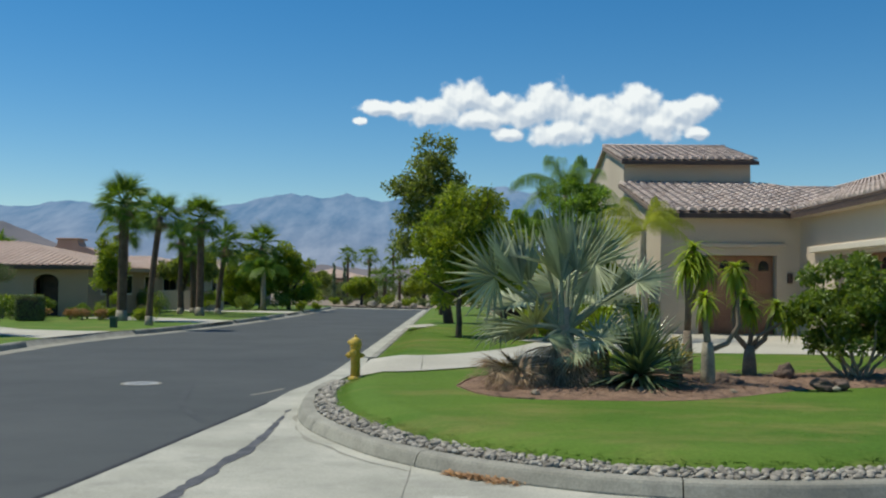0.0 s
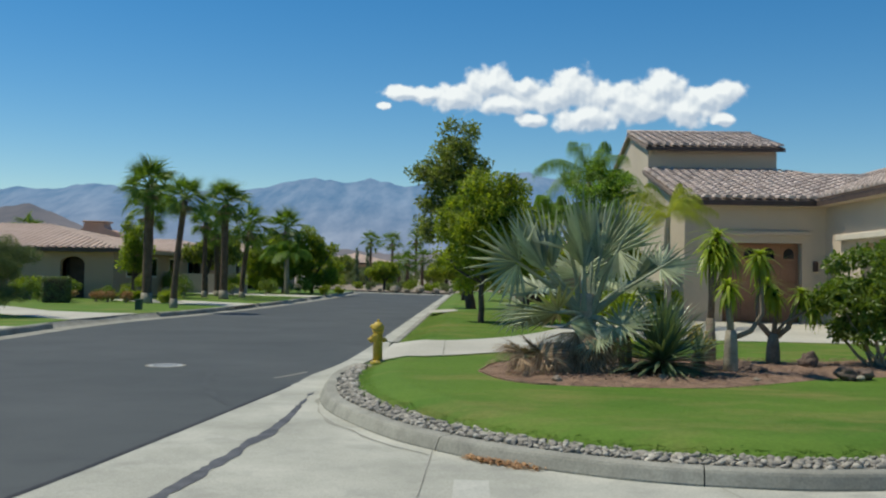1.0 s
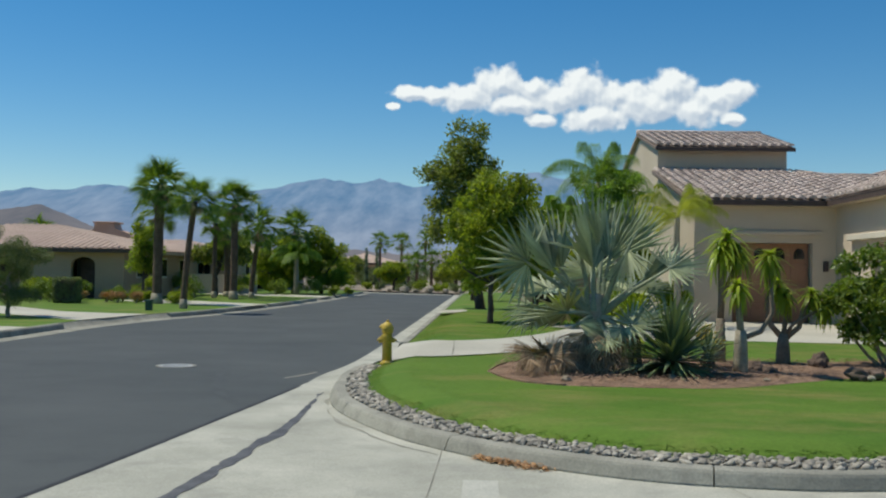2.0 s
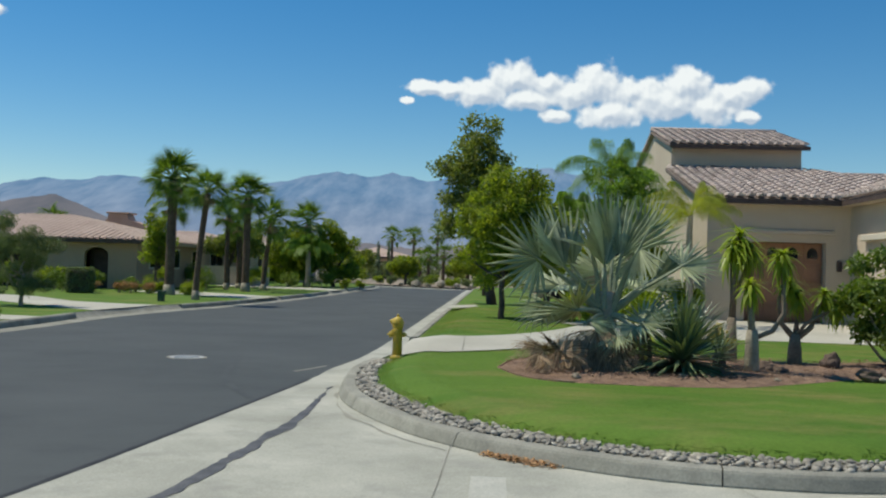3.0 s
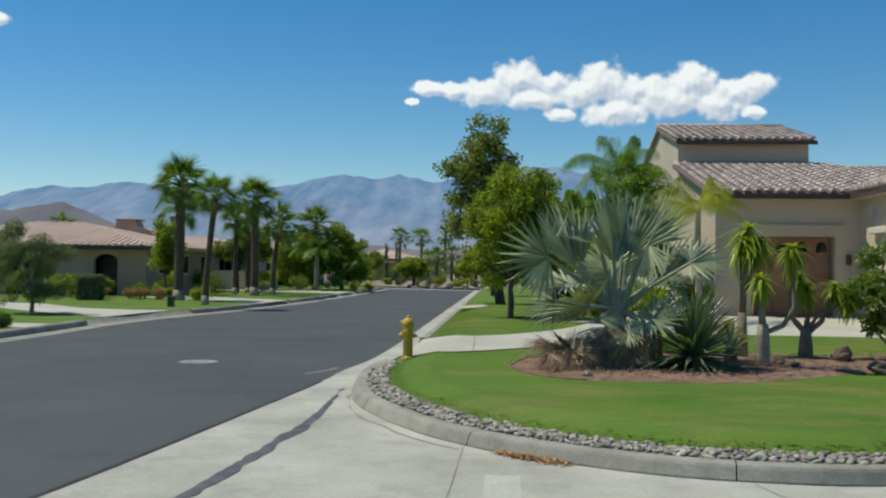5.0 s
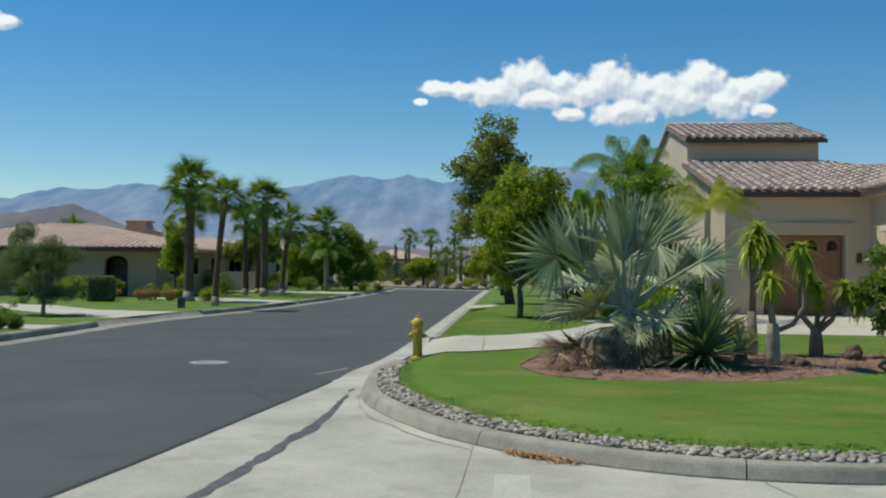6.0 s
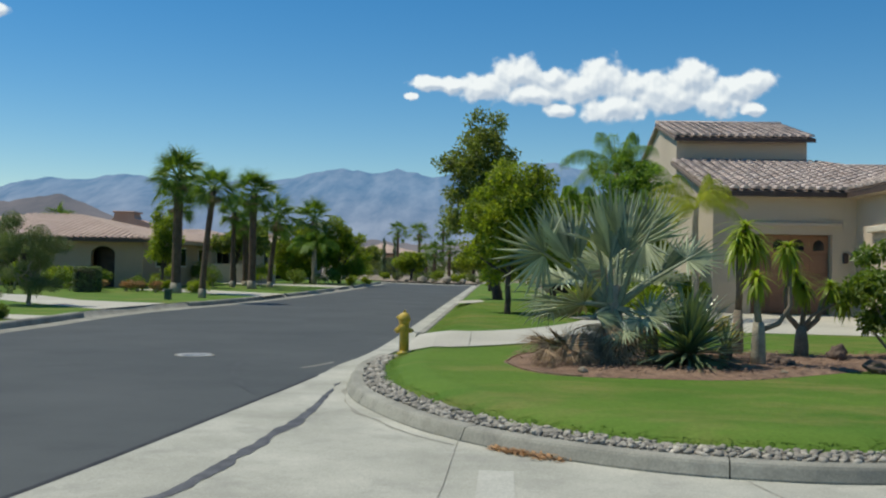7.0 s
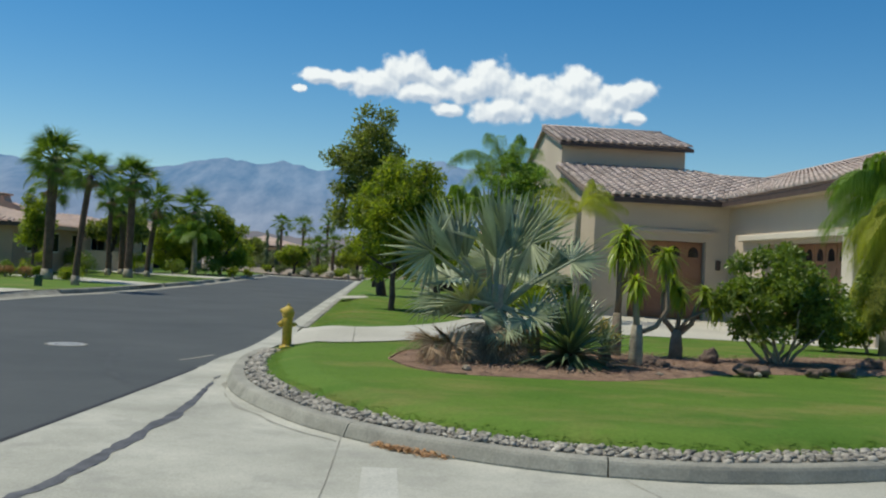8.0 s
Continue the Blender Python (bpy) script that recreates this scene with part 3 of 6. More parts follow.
# ---------------------------------------------------------------- distance: ranges and clouds
def range_of_hills(name, ctrl, distance, material, label, rough, depth, seed, layers=22):
    """A ridge line by bearing and height in degrees, falling towards the viewer in ribs."""
    az = np.linspace(ctrl[0][0], ctrl[-1][0], 420)
    el = np.interp(az, [c[0] for c in ctrl], [c[1] for c in ctrl])
    rng = np.random.RandomState(seed)
    jag = np.zeros_like(az)
    for k, amp in ((1.5, 0.5), (4, 0.3), (11, 0.16), (25, 0.09)):
        jag += amp * np.sin(az * k + rng.rand() * 6.28 + 1.3 * np.sin(az * k * 0.43 + rng.rand() * 6.28))
    rows = []
    for r in range(layers):
        f = r / (layers - 1)
        d = distance - depth * f
        top = np.tan(np.radians(el + jag * rough)) * distance
        rib = np.array([noise.fractal(Vector((a * 1.5 + f * 1.2, f * 1.6, seed)), 0.75, 2.1, 8) for a in az])
        h = top * (1 - f) ** 1.15 + rib * distance * 0.0042 * math.sin(math.pi * min(f * 1.1, 1)) ** 0.7
        dd = d + rib * depth * 0.06 * math.sin(math.pi * f)
        rows.append(np.c_[np.sin(np.radians(az)) * dd, np.cos(np.radians(az)) * dd, h - (30 if r == layers - 1 else 0)])
    m = len(az)
    q = np.array([(r * m + i, r * m + i + 1, (r + 1) * m + i + 1, (r + 1) * m + i) for r in range(layers - 1) for i in range(m - 1)])
    ob = place(name, fast_mesh(name, np.concatenate(rows), q, True), material)
    return tagged(ob, label, "mountains", "", "structure")


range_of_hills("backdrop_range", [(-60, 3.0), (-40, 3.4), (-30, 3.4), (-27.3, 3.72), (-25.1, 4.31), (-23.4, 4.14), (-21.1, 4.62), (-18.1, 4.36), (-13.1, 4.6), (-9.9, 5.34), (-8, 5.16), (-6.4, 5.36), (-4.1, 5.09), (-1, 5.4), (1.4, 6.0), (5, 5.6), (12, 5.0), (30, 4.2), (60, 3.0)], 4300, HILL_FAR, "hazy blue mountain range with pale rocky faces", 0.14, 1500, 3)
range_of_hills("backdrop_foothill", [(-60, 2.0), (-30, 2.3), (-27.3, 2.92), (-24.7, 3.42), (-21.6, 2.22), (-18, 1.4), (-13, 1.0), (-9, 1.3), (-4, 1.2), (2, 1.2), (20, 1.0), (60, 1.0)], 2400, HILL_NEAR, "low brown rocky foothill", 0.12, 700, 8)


# ---------------------------------------------------------------- clouds
BANK = [(-5.5, 9.45, 0.5, 0.26), (-4.2, 10.25, 1.5, 0.42), (-2.9, 10.15, 1.3, 0.5), (-1.3, 10.0, 2.0, 0.85), (1.6, 9.7, 1.5, 0.7), (0.7, 10.9, 1.5, 1.05), (2.6, 10.5, 1.3, 0.75), (3.1, 8.75, 1.0, 0.42), (5.3, 10.4, 1.6, 1.4), (6.2, 9.0, 2.1, 0.95), (8.4, 9.9, 1.7, 1.05), (10.3, 10.5, 1.5, 1.15), (11.7, 9.3, 1.6, 1.0), (13.7, 10.2, 1.2, 0.85), (13.7, 8.75, 0.75, 0.42), (7.3, 10.1, 1.5, 0.9), (3.9, 10.0, 1.4, 1.0), (9.6, 9.5, 1.7, 1.1), (12.6, 9.9, 1.3, 0.8)]
TORN = [(-27.1, 12.75, 0.9, 0.42), (-28.2, 13.0, 0.8, 0.4)]


def cloud_material(name, lumps):
    """Distant cumulus: glowing billows round broad lumps, their sun side painted brighter, thinning to clear air at the
    rim.
    """
    m, n, l, p = nodes_of(name)
    n.remove(p)
    uv = n.new("ShaderNodeTexCoord").outputs["Object"]

    def calc(op, a, b):
        c = n.new("ShaderNodeMath")
        c.operation = op
        for sock, v in zip(c.inputs, (a, b)):
            if isinstance(v, float):
                sock.default_value = v
            else:
                l.new(v, sock)
        return c.outputs[0]

    def density(dx, dz, detail):
        """How deep a place, shifted by dx and dz, lies within the cloud."""
        at = n.new("ShaderNodeVectorMath")
        at.operation = 'ADD'
        at.inputs[1].default_value = (dx, 0, dz)
        l.new(uv, at.inputs[0])
        warp = n.new("ShaderNodeTexNoise")
        warp.inputs["Scale"].default_value, warp.inputs["Detail"].default_value = 0.9, 3.0
        l.new(at.outputs[0], warp.inputs["Vector"])
        off = n.new("ShaderNodeVectorMath")
        off.operation = 'ADD'
        off.inputs[1].default_value = (-0.45, 0, -0.275)
        l.new(at.outputs[0], off.inputs[0])
        shift = n.new("ShaderNodeVectorMath")
        shift.operation = 'MULTIPLY_ADD'
        l.new(warp.outputs["Color"], shift.inputs[0])
        shift.inputs[1].default_value = (0.9, 0, 0.55)
        l.new(off.outputs[0], shift.inputs[2])
        best = None
        for az, el, wa, we in lumps:
            a = n.new("ShaderNodeVectorMath")
            a.operation = 'MULTIPLY_ADD'
            a.inputs[1].default_value, a.inputs[2].default_value = (1 / wa, 0, 1 / we), (-az / wa, 0, -el / we)
            l.new(shift.outputs[0], a.inputs[0])
            b = n.new("ShaderNodeVectorMath")
            b.operation = 'LENGTH'
            l.new(a.outputs[0], b.inputs[0])
            if best is None:
                best = b.outputs["Value"]
            else:
                c = n.new("ShaderNodeMath")
                c.operation = 'SMOOTH_MIN'
                c.inputs[2].default_value = 0.2
                l.new(best, c.inputs[0])
                l.new(b.outputs["Value"], c.inputs[1])
                best = c.outputs[0]
        mp = n.new("ShaderNodeMapping")
        mp.inputs["Location"].default_value = (0, 3.0, 0)
        l.new(at.outputs[0], mp.inputs[0])
        billow = noise_at(n, l, 1.0, detail, 0.48, mp.outputs[0])
        return calc('ADD', calc('SUBTRACT', 1.12, best), calc('MULTIPLY', calc('SUBTRACT', billow, 0.5), 1.35))
    here = density(0.0, 0.0, 5.0)
    edge = n.new("ShaderNodeMapRange")
    edge.interpolation_type = 'SMOOTHSTEP'
    edge.inputs["From Min"].default_value, edge.inputs["From Max"].default_value = 0.0, 0.42
    l.new(here, edge.inputs["Value"])
    # sunlit tops and grey undersides are put into the glow's colour
    swell = calc('SUBTRACT', density(0.0, 0.0, 2.0), density(-0.16, 0.30, 2.0))
    painted_relief = calc('ADD', calc('MULTIPLY', swell, 0.9), 0.55)
    col = ramp_between(n, l, painted_relief, (0.46, 0.56, 0.72), (0.86, 0.92, 1.0), 0.24, 0.82)
    em = n.new("ShaderNodeEmission")
    l.new(col, em.inputs[0])
    tr = n.new("ShaderNodeBsdfTransparent")
    mx = n.new("ShaderNodeMixShader")
    l.new(edge.outputs[0], mx.inputs[0])
    l.new(tr.outputs[0], mx.inputs[1])
    l.new(em.outputs[0], mx.inputs[2])
    l.new(mx.outputs[0], n["Material Output"].inputs[0])
    return m


def cloud(name, label, lumps, distance):
    """A far bank of cloud, curved round the viewer; its sheet follows the outline of the lumps. One unit of the mesh is one degree."""
    deg = math.radians(1) * distance
    cell = 0.1
    lo_a, hi_a = min(k[0] - 2 * k[2] for k in lumps), max(k[0] + 2 * k[2] for k in lumps)
    lo_e, hi_e = min(k[1] - 2 * k[3] for k in lumps), max(k[1] + 2 * k[3] for k in lumps)
    na, ne = int((hi_a - lo_a) / cell) + 1, int((hi_e - lo_e) / cell) + 1
    v, q, index = [], [], {}

    def vert(i, j):
        if (i, j) not in index:
            index[i, j] = len(v)
            a, e = lo_a + i * cell, lo_e + j * cell
            v.append((a, (1 - math.cos(math.radians(a))) * -57.3, e))
        return index[i, j]
    for i in range(na):
        for j in range(ne):
            a, e = lo_a + (i + 0.5) * cell, lo_e + (j + 0.5) * cell
            if min(math.hypot((a - k[0]) / (k[2] + 0.35), (e - k[1]) / (k[3] + 0.25)) for k in lumps) < 1.22:
                q.append((vert(i, j), vert(i + 1, j), vert(i + 1, j + 1), vert(i, j + 1)))
    ob = place(name, fast_mesh(name, np.array(v), np.array(q)), cloud_material(name + "_painted_glow", lumps))
    ob.matrix_basis = Matrix.Translation((0, distance, 0)) @ Matrix.Diagonal((deg, deg, deg * 1.02, 1))
    return tagged(ob, label, "cloud", "", "structure")


cloud("backdrop_cloud", "long white cumulus bank with a ragged underside", BANK, 4000)
cloud("backdrop_cloud_small", "small torn white cloud", TORN, 4000)


# ---------------------------------------------------------------- street details
def manhole(x, y):
    t = thing("manhole", "pale worn round manhole cover set in asphalt", "manhole", x, y, 0)
    part("ring", lathe(bmesh.new(), [(0.31, -0.02), (0.31, 0.008), (0.275, 0.010), (0.27, -0.02)], 40), KERB, t, "pale concrete collar")
    part("cover", lathe(bmesh.new(), [(0.265, -0.02), (0.265, 0.006), (0.26, 0.009), (0.02, 0.009)], 40), LID, t)
    for i in range(-3, 4):
        w = 0.2 * math.sqrt(max(0.05, 1 - (i * 0.07 / 0.26) ** 2))
        part("rib", boxes((-w, w, i * 0.065 - 0.012, i * 0.065 + 0.012, 0.009, 0.015)), LID, t)


manhole(-4.77, 15.35)

# sealed crack across the apron, and saw-cut joints
crack = spline([(-2.35, 4.6), (-2.14, 5.9), (-2.04, 6.6), (-1.97, 7.5), (-1.93, 8.4), (-1.87, 9.2), (-1.88, 10.2), (-1.93, 11.2), (-1.98, 12.3)], 0.1)
v, q = ribbon(crack, [0.06, -0.06], [0.0095, 0.0095])
half = len(crack)
wob = np.array([0.05 * noise.noise(Vector((i * 0.35, 3.1, 0))) + 0.03 * noise.noise(Vector((i * 1.1, 9.1, 0))) for i in range(half)])
wob2 = np.array([0.05 * noise.noise(Vector((i * 0.35, 7.7, 0))) + 0.03 * noise.noise(Vector((i * 1.1, 1.1, 0))) for i in range(half)])
taper = np.interp(np.arange(half), [0, half * 0.6, half - 1], [0.3, 0.0, 0.85])
n = normals_of(crack)
v[:half, :2] += n * (wob - 0.06 * taper)[:, None]
v[half:, :2] += n * (wob2 + 0.06 * taper)[:, None]
tagged(place("tar_seal", fast_mesh("tar_seal", v, q), TAR), "wavering dark tar seal over a pavement crack", "crack seal", "", "structure")
for name, a, b, w in (("joint", (-0.33, 8.45), (-0.40, 4.5), 0.008), ("joint", (1.78, 7.2), (2.05, 6.0), 0.012)):
    line = np.array([np.array(a) + (np.array(b) - np.array(a)) * k / 10 + np.array((0.012 * noise.noise(Vector((k, a[0], 0))), 0)) for k in range(11)])
    v, q = ribbon(line, [w / 2, -w / 2], [0.009, 0.009])
    tagged(place("pavement_joint", fast_mesh("pavement_joint", v, q), KERB), "thin dark joint in the concrete", "joint", "", "structure")
flow = spline([(-1.86, 12.2), (-1.66, 10.7), (-1.33, 9.75), (-0.78, 8.75), (-0.36, 8.25)], 0.1)
v, q = ribbon(flow, [0.012, -0.03], [0.0085, 0.0085])
half = len(flow)
v[half:, :2] += normals_of(flow) * np.array([0.022 + 0.10 * noise.noise(Vector((i * 0.22, 4, 0))) for i in range(half)])[:, None]
tagged(place("gutter_stain", fast_mesh("gutter_stain", v, q), KERB), "grey damp stain along the kerb foot", "stain", "", "structure")
sheet("patch", [(-0.13, 6.2), (0.13, 6.2), (0.125, 7.26), (-0.125, 7.27)], 0.0088, PATCH, "paler square patch in the concrete", "pavement patch")
scrape = spline([(-2.78, 13.9), (-2.62, 14.3), (-2.48, 14.8)], 0.2)
v, q = ribbon(scrape, [0.03, -0.03], [0.004, 0.004])
tagged(place("road_scrape", fast_mesh("road_scrape", v, q), KERB), "pale concrete smear on asphalt", "smear", "", "structure")

RUBBER = surface("tyre_rubber_on_asphalt", (0.055, 0.060, 0.061), (0.085, 0.091, 0.090), 2.5, 90, 0.8, 0.2, 0.005)
mark = spline([(-4.06, 15.7), (-3.85, 14.6), (-3.50, 13.0), (-3.22, 12.15), (-2.97, 11.57), (-2.68, 11.0)], 0.15)
v, q = ribbon(mark, [0.05, -0.05], [0.0035, 0.0035])
v[:, :2] += np.array([(0.02 * noise.noise(Vector((i * 0.4, 2.2, 0))), 0.02 * noise.noise(Vector((i * 0.4, 8.2, 0)))) for i in range(len(v))])
tagged(place("tyre_mark", fast_mesh("tyre_mark", v, q), RUBBER), "faint dark curved tyre mark on the asphalt", "tyre mark", "", "structure")


def fire_hydrant(x, y, z):
    t = thing("fire_hydrant", "yellow painted cast-iron fire hydrant on the lawn edge", "fire hydrant", x, y, z)
    part("base_flange", lathe(bmesh.new(), [(0.10, 0.0), (0.105, 0.01), (0.105, 0.035), (0.085, 0.045), (0.075, 0.06)], 24), YELLOW, t, smooth=False)
    part("barrel", lathe(bmesh.new(), [(0.072, 0.05), (0.07, 0.30), (0.072, 0.46), (0.085, 0.47), (0.085, 0.50), (0.072, 0.51)], 24), YELLOW, t, smooth=True)
    part("bonnet", lathe(bmesh.new(), [(0.088, 0.505), (0.092, 0.53), (0.085, 0.56), (0.065, 0.60), (0.035, 0.62), (0.02, 0.625)], 24), YELLOW, t, smooth=True)
    part("top_nut", lathe(bmesh.new(), [(0.022, 0.62), (0.022, 0.655), (0.016, 0.66)], 5), YELLOW, t)
    for k in range(8):
        a = k * math.pi / 4
        part("bolt", lathe(bmesh.new(), [(0.009, 0.0), (0.009, 0.02), (0.006, 0.022)], 6, (0.092 * math.cos(a), 0.092 * math.sin(a), 0.035)), STEEL, t)
    for yaw, r, h, length in ((180, 0.045, 0.36, 0.13), (0, 0.035, 0.36, 0.12), (250, 0.055, 0.40, 0.12), (160, 0.038, 0.55, 0.11)):
        bm = lathe(bmesh.new(), [(r * 0.8, 0.04), (r * 0.8, length - 0.05), (r, length - 0.05), (r, length - 0.01), (r * 0.5, length), (0.015, length), (0.014, length + 0.02)], 14)
        part("outlet_cap", bm, YELLOW, t, smooth=False, m=pose(0, 0, h, 0, 90, yaw))
    bm = tube(bmesh.new(), [(0.12, 0, 0.35), (0.155, 0, 0.33), (0.19, -0.02, 0.335), (0.25, -0.03, 0.335)], [0.006] * 4, 6)
    part("chain", bm, STEEL, t, "dark hanging chain")


fire_hydrant(-1.42, 14.72, 0.15)


def lump(rng, flat=0.7, rings=4, segs=6, rough=0.2):
    """A rounded stone of few faces."""
    v = [(0, 0, 1)]
    for r in range(1, rings):
        th = math.pi * r / rings
        for s in range(segs):
            ph = 2 * math.pi * (s + 0.5 * (r % 2)) / segs
            v.append((math.sin(th) * math.cos(ph), math.sin(th) * math.sin(ph), math.cos(th)))
    v.append((0, 0, -1))
    v = np.array(v) * (1 + rough * (rng.rand(len(v), 1) - 0.5)) * np.array((1.0, 0.75, flat)) * (1 + 0.15 * (rng.rand(1, 3) - 0.5))
    f = [(0, 1 + s, 1 + (s + 1) % segs) for s in range(segs)]
    for r in range(rings - 2):
        a, b = 1 + r * segs, 1 + (r + 1) * segs
        for s in range(segs):
            t = (s + 1) % segs
            f += [(a + s, b + s, b + t), (a + s, b + t, a + t)]
    e = len(v) - 1
    a = 1 + (rings - 2) * segs
    f += [(a + s, e, a + (s + 1) % segs) for s in range(segs)]
    return v, np.array(f)


# turf height over the corner lot
ARC = np.r_[0, np.cumsum(np.linalg.norm(np.diff(KERB_LINE, axis=0), axis=1))]
NRM = normals_of(KERB_LINE)


def kerb_distance(p):
    """Distance of places on the plan from the corner kerb."""
    near = KERB_LINE[KERB_LINE[:, 1] < 36]
    out = np.full(len(p), 1e9)
    for a in near[::2]:
        out = np.minimum(out, np.hypot(p[:, 0] - a[0], p[:, 1] - a[1]))
    return out


BED = spline([(0.07, 12.9), (0.34, 11.95), (0.77, 11.50), (1.42, 11.40), (2.35, 11.40), (2.97, 11.62), (3.92, 12.35), (4.7, 12.95), (6.0, 13.4), (7.5, 13.9), (9.0, 14.6), (9.6, 16.0), (8.4, 16.7), (6.8, 16.0), (5.5, 15.3), (4.2, 15.0), (2.5, 15.3), (1.2, 15.1), (0.35, 14.2), (0.07, 12.9)], 0.2)[:-1]


def in_bed(p):
    """Which places on the plan lie in the planting bed."""
    inside = np.zeros(len(p), bool)
    for a, b in zip(BED, np.roll(BED, 1, axis=0)):
        crosses = (a[1] > p[:, 1]) != (b[1] > p[:, 1])
        rise = (b[1] - a[1]) if abs(b[1] - a[1]) > 1e-9 else 1e-9
        inside ^= crosses & (p[:, 0] < (b[0] - a[0]) * (p[:, 1] - a[1]) / rise + a[0])
    return inside


def planting_bed():
    """Mulch heaped a little towards the middle, with a low edging strip."""
    c = BED.mean(axis=0)
    rows, k = [], len(BED)
    for f, h in ((1.0, 0.252), (0.94, 0.268), (0.85, 0.29), (0.6, 0.31), (0.3, 0.31), (0.02, 0.31)):
        ring = c + (BED - c) * f
        rows.append(np.c_[ring, [h + (0.018 * noise.fractal(Vector((p[0] * 4, p[1] * 4, 0)), 1, 2, 3) if f < 1 else 0) for p in ring]])
    q = np.array([(r * k + i, r * k + (i + 1) % k, (r + 1) * k + (i + 1) % k, (r + 1) * k + i) for r in range(5) for i in range(k)])
    bed = tagged(place("planting_bed", fast_mesh("planting_bed", np.concatenate(rows), q, True), MULCH), "reddish-brown bark mulch planting bed in the lawn", "flower bed", "", "structure")
    loop = np.roll(BED, len(BED) // 2, axis=0)
    loop = loop[(loop[:, 0] < 1.1)]
    v, q = ribbon(loop, [0.006, 0.006, -0.010, -0.010], [0.2, 0.268, 0.268, 0.2])
    tagged(place("bed_edging", fast_mesh("bed_edging", v, q), MULCH), "thin brown edging round the bed", "edging", "", "structure")
    rng = np.random.RandomState(4)
    vs, fs, n = [], [], 0
    spots = np.c_[rng.uniform(0, 9.5, 20000), rng.uniform(11.3, 16.5, 20000)]
    for px, py in spots[in_bed(spots)][:9000]:
        a, s = rng.rand() * 6.28, rng.uniform(0.012, 0.035)
        d, e = np.array((math.cos(a), math.sin(a), rng.uniform(-.4, .4))) * s, np.array((-math.sin(a), math.cos(a), rng.uniform(-.3, .3))) * s * 0.35
        o = np.array((px, py, 0.318 + rng.rand() * 0.02))
        vs += [o - d, o + e, o + d, o - e]
        fs.append((n * 4, n * 4 + 1, n * 4 + 2, n * 4 + 3))
        n += 1
    tagged(place("bark_chips", fast_mesh("bark_chips", np.array(vs), np.array(fs)), MULCH), "loose brown bark chips over the bed", "mulch", "", "stuff")


planting_bed()


def boulder(x, y, s, seed, flat=0.7, material=None, label="rough brown boulder in the mulch"):
    rng = np.random.RandomState(seed)
    bm = bmesh.new()
    bmesh.ops.create_icosphere(bm, subdivisions=4, radius=s)
    off = Vector(rng.rand(3) * 20)
    for v in bm.verts:
        k = noise.fractal(v.co / s * 1.1 + off, 0.9, 2.0, 5)
        v.co *= 1 + 0.38 * k
        v.co.z *= flat
    me = part("boulder", bm, material or BOULDER, None, smooth=True)
    me.matrix_basis = pose(x, y, 0.27 + s * flat * 0.6, 0, 0, rng.rand() * 360)
    tagged(me, label, "rock", "boulders in the bed")


for x, y, s, k in ((3.52, 13.2, 0.15, 1), (3.70, 13.05, 0.10, 2), (4.62, 13.95, 0.13, 3), (4.70, 12.75, 0.13, 4), (4.95, 12.85, 0.12, 5), (6.35, 13.35, 0.13, 6), (7.15, 14.3, 0.17, 7), (5.75, 13.05, 0.10, 8), (6.0, 13.3, 0.09, 9)):
    boulder(x, y, s, k, 1.15 if k == 3 else 0.65)
for x, y, s, k in ((2.27, 12.05, 0.06, 11), (3.40, 12.15, 0.045, 12), (4.82, 12.62, 0.05, 13), (0.98, 11.75, 0.05, 14)):
    boulder(x, y, s, k, 0.7, TRUNK_PALE, "small pale stone at the bed's edge")


def sword_blade(length, width, droop, stations=5, fold=0.3):
    """A tapered blade along +y, bending down towards its tip."""
    v, f = [], []
    for i in range(stations + 1):
        t = i / stations
        w = width * (0.55 + 0.9 * t - 1.45 * t ** 2.2) if t < 1 else 0.0
        w = max(w, 0.0)
        y, z = length * (t - 0.25 * droop * t ** 2.5), -length * droop * t ** 2.2
        v += [(-w / 2, y, z + fold * w / 2), (0, y, z), (w / 2, y, z + fold * w / 2)]
    for i in range(stations):
        a, b = i * 3, i * 3 + 3
        f += [(a, a + 1, b + 1, b), (a + 1, a + 2, b + 2, b + 1)]
    return np.array(v), np.array(f)


def fan_blade(segs, radius, spread, joined, droop, seed, wide=1.0, slim=0.8, pleat=0.7):
    """A pleated fan leaf: hub at the origin, midrib along +y, upper face +z."""
    rng = np.random.RandomState(seed)
    v, f = [], []
    st = (0.06, 0.35, joined, joined + (1 - joined) * 0.55, 1.0)
    step = 2 * spread / segs
    for s in range(segs):
        a = -spread + step * (s + 0.5)
        rad = radius * (0.80 + 0.20 * math.cos(a * 0.7)) * rng.uniform(0.93, 1.05)
        twist, dr = rng.uniform(-0.03, 0.03), droop * rng.uniform(0.5, 1.5)
        k = len(v)
        for i, t in enumerate(st):
            r = rad * t
            half = r * math.tan(step / 2) * wide if t <= joined else rad * joined * math.tan(step / 2) * wide * (1 - (t - joined) / (1 - joined)) ** slim
            zc = -dr * rad * max(0.0, t - 0.25) ** 2.2 + 0.10 * r * (1 - math.cos(a)) + 0.06 * r * math.sin(abs(a))
            aa = a + twist * t
            ca, sa = math.cos(aa), math.sin(aa)
            fold = pleat * half
            for side, dz in ((-1, -fold * 0.5), (0, fold * 0.5), (1, -fold * 0.5)):
                v.append((r * sa + side * half * ca, r * ca - side * half * sa, zc + dz))
        for i in range(len(st) - 1):
            p, q = k + i * 3, k + i * 3 + 3
            f += [(p, p + 1, q + 1, q), (p + 1, p + 2, q + 2, q + 1)]
    return np.array(v), np.array(f)


